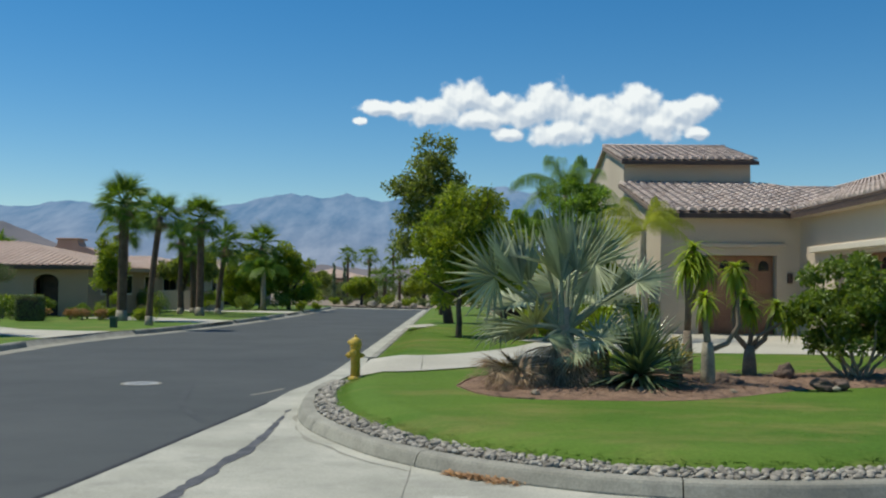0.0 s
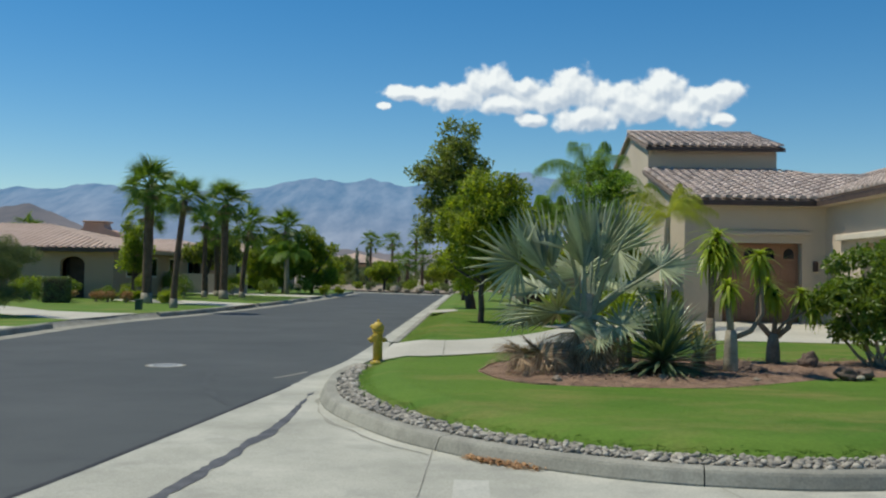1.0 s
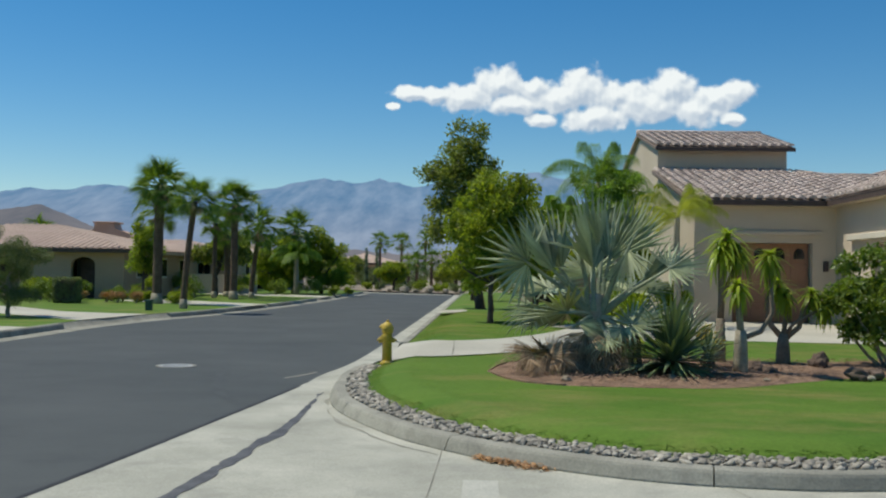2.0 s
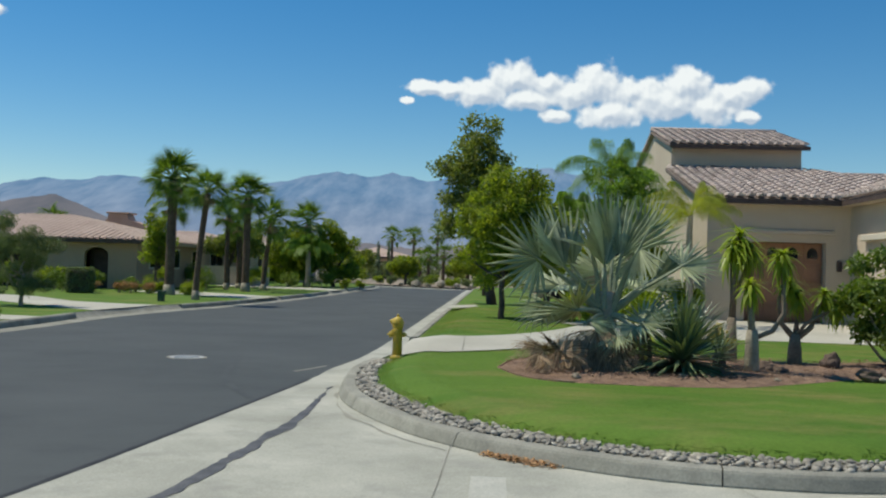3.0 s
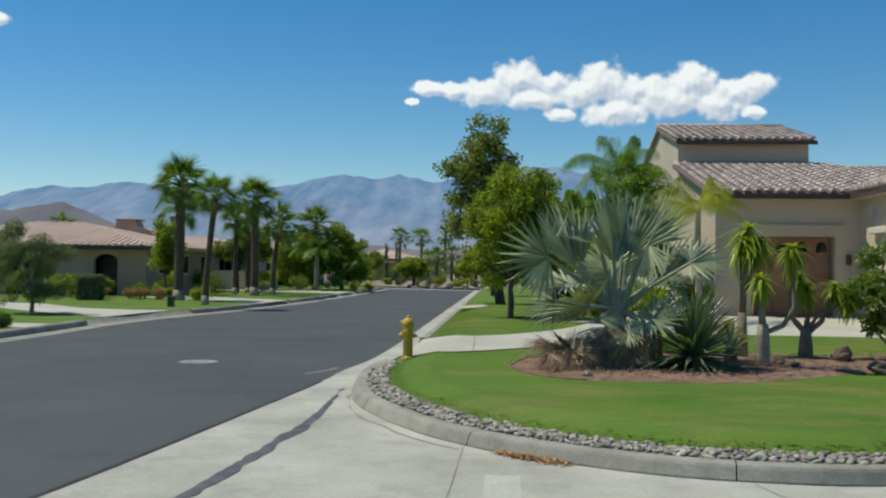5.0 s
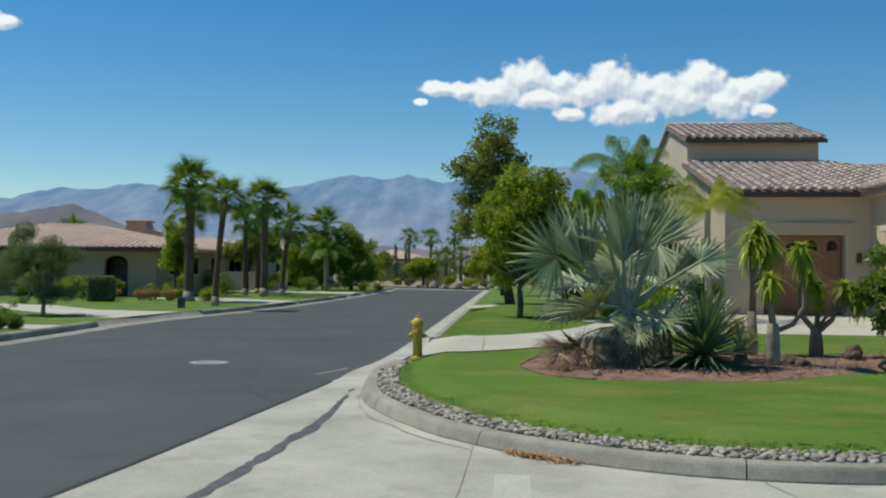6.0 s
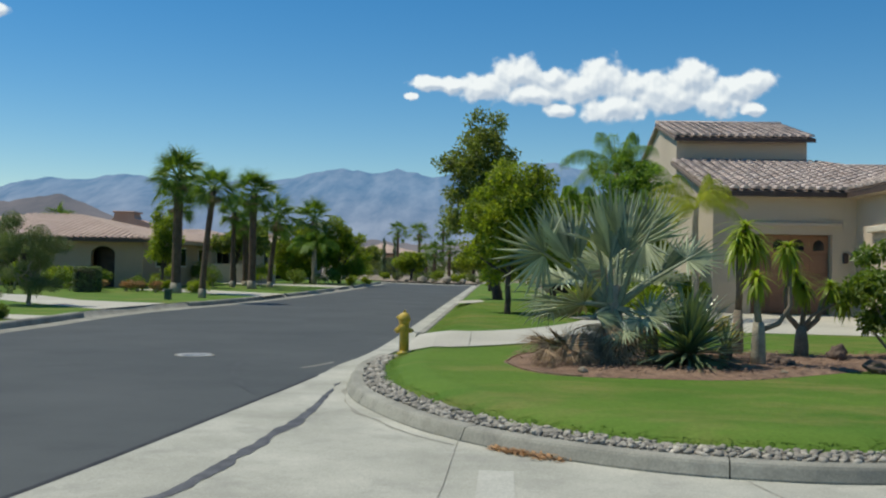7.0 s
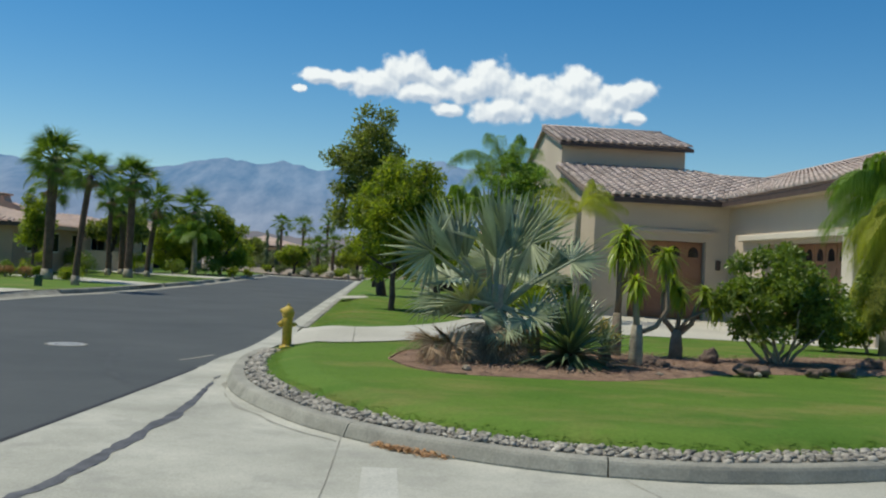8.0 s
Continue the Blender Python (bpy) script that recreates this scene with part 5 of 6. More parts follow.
for x, y, s, h in ((2.2, 24.0, 0.8, 0.9), (3.2, 23.6, 0.7, 0.8), (1.4, 30.5, 1.1, 2.2), (2.6, 33.0, 1.2, 2.6), (4.6, 30.5, 0.9, 2.4), (5.2, 28.2, 0.55, 1.0), (3.9, 27.0, 0.8, 1.6), (8.35, 18.3, 0.6, 0.85), (8.95, 18.1, 0.6, 0.8)):
    leafy_shrub("shrub", "dense green shrub before the house", "shrub", x, y, 0.24, [(0.1, 0, h * 0.5), (-0.1, 0.1, h * 0.5)], clumps(rg, 14, 0, 0, h * 0.6, s * 0.7, s * 0.7, h * 0.4, s * 0.35), 2600, 0.11, STRAP_LEAF if 3 < x < 5.3 and y < 29 else TREE_LEAF, int(x * 10 + y), group="shrubs by the house")

leaf_tree("round bright green tree behind the queen palm", 3.75, 30.2, 0.25, 2.4, 0.10, clumps(np.random.RandomState(71), 40, 0, 0, 3.85, 0.95, 0.75, 0.95, 0.30), 9000, 0.10, FROND_LEAF, 72)


# ---------------------------------------------------------------- far side of the street
LEFT_LINE = spline([(-10.3, -24), (-10.1, 8), (-10.02, 19.5), (-10.2, 25), (-9.9, 29.2), (-9.25, 34), (-8.65, 45), (-8.55, 60), (-8.7, 74)], 0.4)


def far_kerb():
    kerb = thing("kerb", "pale concrete kerb and gutter across the street", "kerb", kind="structure")
    nrm = normals_of(LEFT_LINE)
    for i in range(0, len(LEFT_LINE) - 8, 8):
        p, n = LEFT_LINE[i:i + 9], nrm[i:i + 9]
        low = 25.2 < p[4, 1] < 29.6 or 36.5 < p[4, 1] < 40.5 or 52 < p[4, 1] < 56
        prof = [(-0.45, -0.04), (-0.45, 0.004), (0.0, 0.012), (0.08, 0.06), (0.2, 0.15), (0.2, -0.04)] if low else [(-0.45, -0.04), (-0.45, 0.004), (0.0, 0.012), (0.03, 0.12), (0.06, 0.152), (0.2, 0.152), (0.2, -0.04)]
        bm = bmesh.new()
        rings = [[bm.verts.new((p[k, 0] + n[k, 0] * o, p[k, 1] + n[k, 1] * o, h)) for o, h in prof] for k in range(9)]
        for r, q in zip(rings, rings[1:]):
            for k in range(len(prof)):
                bm.faces.new((r[k], r[(k + 1) % len(prof)], q[(k + 1) % len(prof)], q[k]))
        bm.faces.new(rings[0])
        bm.faces.new(rings[-1][::-1])
        part("kerb_stone", bm, KERB, kerb)


far_kerb()
edge = LEFT_LINE + normals_of(LEFT_LINE) * 0.19
sheet("lawn_across", [tuple(p) for p in edge[::2]] + [tuple(edge[-1])] + [(-60, 76), (-60, -24)], 0.148, LAWN, "bright green lawns across the street", "lawn")
sheet("driveway_across", [(-10.40, 25.3), (-10.08, 29.5), (-11.2, 29.6), (-13.1, 30.3), (-15.65, 33.1), (-18, 34.2), (-30, 38.5), (-30, 35.6), (-18.2, 32.2), (-15.6, 29.8), (-14.2, 28.4), (-11.7, 26.3)], 0.156, DRIVE, "pale concrete driveway across the street", "driveway")
sheet("driveway_middle", [(-9.0, 36.8), (-8.85, 40.3), (-15, 44.5), (-15.5, 41.5)], 0.155, DRIVE, "pale concrete driveway between lawns", "driveway")
sheet("driveway_upper", [(-8.6, 52.2), (-8.6, 55.8), (-16, 60), (-16, 56)], 0.155, DRIVE, "pale concrete driveway between lawns", "driveway")
sheet("path_across", [(-10.2, 20.6), (-10.2, 22.0), (-30, 25.2), (-30, 23.8)], 0.155, DRIVE, "narrow pale concrete path", "path")
sheet("ground_far", [(-80, 92), (-12.5, 84), (-9, 77), (-4.5, 73.5), (-1.5, 72.2), (34, 72.2), (34, 260), (-80, 260)], 0.12, EARTH, "sandy planted ground at the head of the street", "ground")
sheet("gutter_far", [(-14, 84.3), (-12.5, 83.8), (-9, 76.8), (-4.5, 73.3), (-2.1, 72.0), (-2.1, 70.2), (-4.8, 71.2), (-9.6, 74.8), (-13.8, 82.2)], 0.006, CONCRETE, "pale concrete gutter at the street's bend", "gutter")


def roof_ribs(x0, x1, y0, y1, e, rise):
    """Rounded tile ribs up the street-side and near slopes of a hipped roof."""
    run = (y1 - y0) / 2
    vs, fs = [], []

    def rib(a, b):
        a, b = np.array(a), np.array(b)
        d = b - a
        side = np.array((-d[1], d[0], 0.0))
        side /= np.linalg.norm(side) + 1e-9
        k = len(vs)
        for p in (a, b):
            for s, h in ((-0.12, 0.0), (-0.07, 0.07), (0.07, 0.07), (0.12, 0.0)):
                vs.append(p + side * s + np.array((0, 0, h)))
        for i in range(3):
            fs.append((k + i, k + i + 1, k + 5 + i, k + 4 + i))
    x = x0 + 0.15
    while x < x1:
        t = min(1.0, (x - x0) / run, (x1 - x) / run)
        rib((x, y0, e), (x, y0 + run * t, e + rise * t))
        x += 0.3
    y = y0 + 0.15
    while y < y1:
        t = min(1.0, (y - y0) / run, (y1 - y) / run)
        rib((x1, y, e), (x1 - run * t, y, e + rise * t))
        y += 0.3
    return np.array(vs), np.array(fs)


def street_house(label, x0, x1, y0, y1, wall, rise, openings, base=0.12, over=0.45, chimney=None):
    """A low hipped house; openings: (start, end, top, arched) along the near wall."""
    h = thing("house", label, "house")
    cuts = sorted(openings)
    at = x0
    for a, b, top, arched in cuts:
        part("wall", boxes((at, a, y0, y0 + 0.25, base, wall)), STUCCO_FAR, h)
        if arched:
            c, r = (a + b) / 2, (b - a) / 2
            arc = [(c + r * math.cos(math.pi * k / 10), top - r * 0.6 + r * 0.6 * math.sin(math.pi * k / 10)) for k in range(11)]
            part("wall", prism(bmesh.new(), [(a, wall), (b, wall), *arc], y0, y0 + 0.25, 'y'), STUCCO_FAR, h)
        else:
            part("wall", boxes((a, b, y0, y0 + 0.25, top, wall)), STUCCO_FAR, h)
        # near-black panel stands in for the shade deep in the opening
        part("recess", boxes((a - 0.1, b + 0.1, y0 + 0.9, y0 + 1.0, base, top + 0.1)), SHADE_IN, h)
        part("door", boxes((a + 0.1, b - 0.1, y0 + 0.82, y0 + 0.9, base, top - 0.1), bevel=0.01), FASCIA, h)
        at = b
    part("wall", boxes((at, x1 - 0.25, y0, y0 + 0.25, base, wall)), STUCCO_FAR, h)
    part("wall", boxes((x1 - 0.25, x1, y0, y1, base, wall)), STUCCO_FAR, h)
    part("wall", boxes((x0, x0 + 0.25, y0 + 0.25, y1, base, wall)), STUCCO_FAR, h)
    part("wall", boxes((x0 + 0.25, x1 - 0.25, y1 - 0.25, y1, base, wall)), STUCCO_FAR, h)
    for wy in np.arange(y0 + 1.6, y1 - 1.8, 3.2):
        w = part("window", boxes((x1 - 0.005, x1 + 0.03, wy, wy + 1.2, base + 0.95, base + 1.95)), TRIM, h)
        part("pane", boxes((x1 + 0.03, x1 + 0.04, wy + 0.08, wy + 1.12, base + 1.03, base + 1.87)), DARKGLASS, w)
    a0, a1, b0, b1 = x0 - over, x1 + over, y0 - over, y1 + over
    run = (b1 - b0) / 2
    r0, r1, mid = a0 + run, a1 - run, (b0 + b1) / 2
    if r0 > r1:
        r0 = r1 = (a0 + a1) / 2
    bm = bmesh.new()
    c = [bm.verts.new(p) for p in ((a0, b0, wall), (a1, b0, wall), (a1, b1, wall), (a0, b1, wall), (r0, mid, wall + rise), (r1, mid, wall + rise))]
    d = [bm.verts.new((p[0], p[1], wall - 0.14)) for p in ((a0, b0), (a1, b0), (a1, b1), (a0, b1))]
    for f in ((c[0], c[1], c[5], c[4]), (c[1], c[2], c[5]), (c[2], c[3], c[4], c[5]), (c[3], c[0], c[4]), tuple(d)):
        bm.faces.new(f)
    for i in range(4):
        bm.faces.new((c[i], d[i], d[(i + 1) % 4], c[(i + 1) % 4]))
    roof = part("roof", bm, TILE_RED, h, "faded red clay tile hipped roof")
    v, f = roof_ribs(a0, a1, b0, b1, wall, rise)
    place("tile_course", fast_mesh("tile_course", v, f), TILE_RED, roof)["kind"] = "stuff"
    part("fascia", boxes((a0, a1, b0 - 0.02, b0 - 0.002, wall - 0.16, wall + 0.01)), FASCIA, h)
    if chimney:
        cx, cy, cw, ct = chimney
        ch = part("chimney", boxes((cx - cw, cx + cw, cy - cw, cy + cw, wall, ct), bevel=0.02), TILE_RED, h, "terracotta-coloured chimney stack")
        part("cap", boxes((cx - cw - 0.08, cx + cw + 0.08, cy - cw - 0.08, cy + cw + 0.08, ct, ct + 0.12), bevel=0.02), TILE_RED, ch)
    return h


street_house("low tan stucco house with red tile roof and arched porch", -29.0, -16.1, 43.8, 54.2, 2.36, 1.25, [(-18.5, -17.4, 2.0, True), (-22.6, -21.2, 1.95, False)])
back_house = street_house("tan stucco house with a terracotta gable and chimney", -24.5, -18.3, 57.9, 65.0, 2.6, 0.8, [(-20.4, -19.6, 2.0, False)])
part("gable_wall", prism(bmesh.new(), [(-24.2, 0.12), (-24.2, 2.75), (-22.5, 3.6), (-22.5, 4.0), (-22.42, 4.1), (-21.35, 4.08), (-21.25, 3.78), (-20.5, 3.55), (-19.6, 2.7), (-19.6, 0.12)], 56.3, 57.4, 'y'), TERRACOTTA, back_house, "terracotta-coloured gable wall with a broad chimney")
part("gable_coping", prism(bmesh.new(), [(-24.3, 2.76), (-22.5, 3.66), (-22.5, 3.76), (-24.3, 2.88)], 56.2, 57.5, 'y'), TERRACOTTA, back_house)
part("chimney_cap", boxes((-22.55, -21.2, 56.2, 57.5, 4.10, 4.20), bevel=0.03), TERRACOTTA, back_house)
street_house("pale cream neighbouring house behind the trees", 1.9, 9.5, 47.0, 54.0, 2.5, 0.9, [(2.6, 3.4, 2.0, False)])
street_house("low tan house half hidden behind street palms", -26.0, -16.6, 63.5, 71.0, 2.5, 1.0, [(-18.6, -17.7, 2.0, False)])
street_house("small pale house beyond the palms", -22.0, -14.6, 73.5, 80.0, 2.45, 1.1, [(-17.0, -15.4, 2.1, False)])
street_house("far low house with a pale roof at the street's end", -18.5, -9.6, 112, 122, 2.6, 1.2, [(-14, -12, 2.1, False)])


def fan_palm_tall(label, x, y, z, height, trunk, crown, count, seed, lean=(0.0, 0.0), skirt=8, pale_foot=True, group="street palms"):
    t = thing("fan_palm", label, "palm", x, y, z, group=group)
    rng = np.random.RandomState(seed)
    crown, count = crown * 1.05, int(count * 0.85)
    n = 9
    pts = [(lean[0] * (i / n) ** 1.6, lean[1] * (i / n) ** 1.6, -0.1 + (height + 0.1) * i / n) for i in range(n + 1)]
    rad = [trunk * (1.35 if i == 0 else 1.1 if i == 1 else 1.0) * rng.uniform(0.94, 1.06) for i in range(n + 1)]
    part("trunk", tube(bmesh.new(), pts, rad, 10), TRUNK_PALM, t, smooth=True)
    if pale_foot:
        part("trunk_foot", tube(bmesh.new(), [(p[0], p[1], p[2]) for p in pts[:2]], [r * 1.06 for r in rad[:2]], 10), TRUNK_PALE, t, "pale grey weathered trunk foot", smooth=True)
    top = Vector(pts[-1])
    for i in range(count):
        a = i * 2.39996 + rng.uniform(-.3, .3)
        e = math.radians(-50 + 135 * (i / count) ** 0.85 + rng.uniform(-14, 14))
        d = Vector((math.cos(a) * math.cos(e), math.sin(a) * math.cos(e), math.sin(e)))
        reach = crown * rng.uniform(0.42, 0.72)
        ob = place("leaf", FANS[i % 3], None, t, m=aim(top + d * reach, d + Vector((0, 0, -0.25)), (rng.uniform(-.6, .6), rng.uniform(-.6, .6), 1)) @ Matrix.Diagonal((crown, crown, crown * 1.2, 1)))
        place("stalk", STALK, None, ob, m=Matrix.Diagonal((1, reach / crown, 1, 1)))
    for i in range(skirt):
        a = i * 2.39996
        d = Vector((math.cos(a) * 0.4, math.sin(a) * 0.4, -1))
        place("dry_leaf", DRYFAN, None, t, "hanging dead leaf", aim(top + Vector((math.cos(a), math.sin(a), 0)) * trunk * 0.9 + Vector((0, 0, -0.15)), d, (math.cos(a), math.sin(a), 0.3)) @ Matrix.Diagonal((crown * 0.8,) * 3 + (1,)))


FANS = []
for k in range(3):
    fv, ff = fan_blade(15, 0.68, math.radians(84), 0.34, 0.35 + 0.3 * k, 90 + k, 1.0, 1.0, 1.0)
    me = fast_mesh("leaf", fv, ff)
    me.materials.append(FAN_LEAF)
    FANS.append(me)
fv, ff = fan_blade(14, 0.6, math.radians(60), 0.4, 0.3, 99)
DRYFAN = fast_mesh("dry_leaf", fv, ff)
DRYFAN.materials.append(DRY_LEAF)
sb = tube(bmesh.new(), [(0, -1, 0), (0, 0.0, 0), (0, 0.2, 0)], [0.022, 0.016, 0.008], 5)
STALK = bpy.data.meshes.new("stalk")
sb.to_mesh(STALK)
sb.free()
STALK.materials.append(FROND_LEAF)

for lab, x, y, h, tr, cr, n, ln in (
        ("stout street palm with a full green fan crown", -12.85, 38.6, 4.45, 0.19, 1.12, 46, (0.05, 0)),
        ("leaning slender street palm with a small crown", -10.5, 34.4, 3.75, 0.11, 0.80, 36, (0.33, 0)),
        ("street palm with a shaggy crown", -13.3, 48.5, 3.7, 0.11, 0.85, 30, (0.0, 0)),
        ("street palm with a dense green crown", -11.75, 46.2, 4.4, 0.17, 1.05, 42, (0.0, 0)),
        ("slightly leaning street palm with an open crown", -11.75, 49.8, 3.4, 0.12, 1.08, 36, (0.35, 0)),
        ("short street palm in the shade of others", -13.35, 51.2, 3.2, 0.15, 0.85, 26, (-0.1, 0)),
        ("bushy street palm behind the stout one", -15.45, 46.5, 4.0, 0.15, 1.0, 26, (0.0, 0)),
        ("tall fan palm among street trees", -11.7, 61.0, 3.9, 0.17, 1.2, 34, (0.0, 0))):
    fan_palm_tall(lab, x, y, 0.15, h, tr, cr, n, int(abs(x * 7 + y)), ln)
for x, y, h, cr, tr in ((-10.05, 95, 4.35, 1.0, 0.12), (-8.4, 100, 4.4, 1.1, 0.12), (-6.0, 100, 4.75, 1.1, 0.12), (-5.6, 82, 2.3, 0.9, 0.14), (-4.7, 88, 2.6, 0.9, 0.14), (-6.6, 86, 2.2, 0.85, 0.14), (-26.5, 58, 3.4, 1.0, 0.15), (-2.6, 90, 2.5, 0.9, 0.14)):
    fan_palm_tall("slim fan palm at the head of the street", x, y, 0.12 if y > 70 else 0.15, h, tr, cr, 24, int(abs(x * 9 + y)), (0, 0), 4, False, "distant palms")

leaf_tree("small grey-green olive tree on the lawn across", -12.9, 26.5, 0.15, 0.55, 0.06, clumps(rg, 64, -0.25, 0, 1.28, 1.2, 0.95, 1.0, 0.27, -0.9), 30000, 0.075, OLIVE_LEAF, 81, 11, 0.22, TRUNK_PALE)
leaf_tree("narrow dark green tree against the tan house", -14.45, 41.6, 0.15, 1.0, 0.07, clumps(rg, 22, 0, 0, 1.9, 0.55, 0.5, 1.25, 0.32), 5500, 0.13, TREE_LEAF, 82)
leaf_tree("broad green street tree", -10.3, 62.5, 0.15, 0.7, 0.12, clumps(rg, 60, 0, 0, 2.0, 1.9, 1.3, 1.75, 0.45, -0.9), 16000, 0.16, TREE_LEAF, 83)
leaf_tree("broad green street tree beside a palm", -12.6, 60.5, 0.15, 0.7, 0.12, clumps(rg, 54, 0, 0, 1.9, 1.7, 1.2, 1.7, 0.45, -0.9), 14000, 0.16, TREE_LEAF, 84)
leaf_tree("dark leafy tree between houses", -14.8, 57.5, 0.15, 1.3, 0.12, clumps(rg, 18, 0, 0, 2.3, 1.1, 1.1, 1.2, 0.5), 6000, 0.2, TALL_LEAF, 85)
leaf_tree("dark leafy tree behind the tan house", -14.4, 52.8, 0.15, 1.3, 0.12, clumps(rg, 14, 0, 0, 2.4, 0.8, 0.8, 0.9, 0.45), 4500, 0.18, TALL_LEAF, 86)
leaf_tree("round tree at the head of the street", -7.3, 80, 0.12, 0.9, 0.12, clumps(rg, 18, 0, 0, 1.4, 1.1, 1.0, 0.9, 0.5), 6000, 0.2, TREE_LEAF, 87)
leaf_tree("leafy tree at the head of the street", -2.4, 84, 0.12, 1.2, 0.12, clumps(rg, 18, 0, 0, 2.0, 1.5, 1.2, 1.2, 0.55), 6000, 0.22, TREE_LEAF, 88)
leaf_tree("leafy tree behind the far palms", -13.5, 92, 0.12, 1.2, 0.12, clumps(rg, 18, 0, 0, 2.0, 2.2, 1.2, 1.1, 0.7), 6000, 0.25, TALL_LEAF, 89)

for x, h in ((-10.16, 3.5), (-9.25, 3.4)):
    leaf_tree("narrow dark columnar cypress at the head of the street", x, 85, 0.12, h * 0.5, 0.06, [(0.05 * math.sin(k * 2.1), 0.05 * math.cos(k * 1.7), 0.35 + (h - 0.5) * k / 11, 0.17 - 0.007 * k, 0.17 - 0.007 * k, 0.22) for k in range(12)], 2600, 0.10, SWORD_LEAF, int(h * 10), 3, group="cypresses")
feather_palm("bushy feather palm among street trees", -11.2, 58.8, 0.14, 2.3, 34, 2.2, 0.6, FROND_LEAF, 92, 20, 84, 0.15, 0.95, 70, width=0.016)
SHRUBS = [(-13.9, 24.6, 0.3, 0.4), (-14.9, 40.2, 0.4, 0.6), (-15.5, 40.6, 0.35, 0.55), (-14.1, 39.8, 0.4, 0.5), (-13.5, 39.6, 0.35, 0.45), (-16.8, 40.2, 0.45, 0.6), (-19.6, 42.6, 0.7, 0.9), (-21.5, 42.6, 0.7, 0.8), (-8.75, 57.6, 0.45, 0.6), (-8.1, 59.2, 0.4, 0.5), (-12.3, 39.6, 0.6, 0.5), (-13.8, 55.0, 0.8, 1.0), (-12.0, 56.5, 0.8, 0.9), (-10.4, 58.8, 0.8, 1.0), (-17.3, 42.3, 0.5, 0.9), (-19.0, 41.8, 0.6, 1.0), (-20.5, 41.0, 0.7, 1.1), (-14.9, 43.2, 0.7, 1.3), (-15.6, 50.5, 0.8, 1.3), (-14.2, 48.0, 0.8, 1.0), (-13.0, 53.0, 0.8, 1.2), (-22.5, 41.5, 0.8, 1.3), (-24.5, 41.8, 0.9, 1.4), (-18.2, 40.4, 0.5, 0.8), (-17.0, 38.6, 0.45, 0.7)]
for x, y, s, h in SHRUBS:
    leafy_shrub("shrub", "clipped green shrub on the lawn across" if s < 0.55 else "loose green shrub by the house across", "shrub", x, y, 0.14, [(0.06, 0, h * 0.5), (-0.06, 0, h * 0.5)], clumps(rg, 10, 0, 0, h * 0.55, s * 0.65, s * 0.65, h * 0.36, s * 0.42), 1500, 0.09, TREE_LEAF if int(y) % 2 else SHRUB_LEAF, int(abs(x * 11 + y * 3)), group="shrubs across the street")
for x, y in ((-15.1, 39.3), (-14.5, 39.0), (-13.7, 38.9), (-16.3, 39.6)):
    leafy_shrub("shrub", "low orange-flowering shrub by the house", "shrub", x, y, 0.14, [(0.05, 0, 0.2), (-0.05, 0, 0.2)], clumps(rg, 8, 0, 0, 0.28, 0.25, 0.2, 0.16, 0.14), 700, 0.07, LITTER, int(abs(x * 13)), group="shrubs across the street")
FAR_SHRUBS = [(-6.5, 76.5), (-4.9, 75.2), (-3.2, 74.2), (-2.2, 75.4), (-0.9, 76.5), (0.4, 74.5), (-8.2, 79), (-11.6, 86), (-12.8, 88), (-5.8, 78), (-3.8, 78), (1.5, 79), (-1.6, 80), (-9.9, 83.5)]
for i, (x, y) in enumerate(FAR_SHRUBS):
    s = 0.5 + 0.5 * ((i * 37) % 10) / 10
    leafy_shrub("shrub", "dusty green shrub at the head of the street", "shrub", x, y, 0.11, [(0.1, 0, s * 0.5), (-0.1, 0, s * 0.5)], clumps(rg, 9, 0, 0, s * 0.6, s * 0.7, s * 0.6, s * 0.4, s * 0.4), 900, 0.13, OLIVE_LEAF if i % 3 == 0 else TREE_LEAF, 300 + i, group="shrubs at the street's end")
for i, (x, y, s, h) in enumerate(((-8.2, 92, 1.4, 1.7), (-6.0, 96, 1.6, 2.0), (-4.0, 92, 1.4, 1.6), (-2.6, 96, 1.6, 2.1), (-0.6, 91, 1.5, 1.8), (1.2, 94, 1.7, 2.2), (3.2, 90, 1.6, 2.0), (-11.8, 98, 1.6, 1.8), (-14.5, 100, 1.8, 2.0), (-9.9, 101, 1.5, 1.7))):
    leafy_shrub("shrub", "dusty desert thicket beyond the street's end", "shrub", x, y, 0.11, [(0.2, 0, h * 0.5), (-0.2, 0.1, h * 0.5)], clumps(rg, 16, 0, 0, h * 0.55, s * 0.8, s * 0.6, h * 0.42, s * 0.32), 2200, 0.16, OLIVE_LEAF if i % 2 else TALL_LEAF, 500 + i, group="thickets beyond the street")
for i, (x, y, s) in enumerate(((-6.0, 74.9, 0.42), (-5.2, 74.8, 0.25), (-4.1, 74.0, 0.5), (-2.9, 73.6, 0.3), (-7.3, 76.1, 0.22), (-1.7, 73.2, 0.36))):
    rng = np.random.RandomState(i)
    rv, rf = lump(rng, 0.6, 5, 8, 0.35)
    ob = place("boulder", fast_mesh("boulder", rv * s, rf, False), TRUNK_PALE, m=pose(x, y, 0.11 + s * 0.45, 0, 0, i * 50))
    tagged(ob, "pale landscaping boulder at the street's end", "rock", "boulders at the street's end")


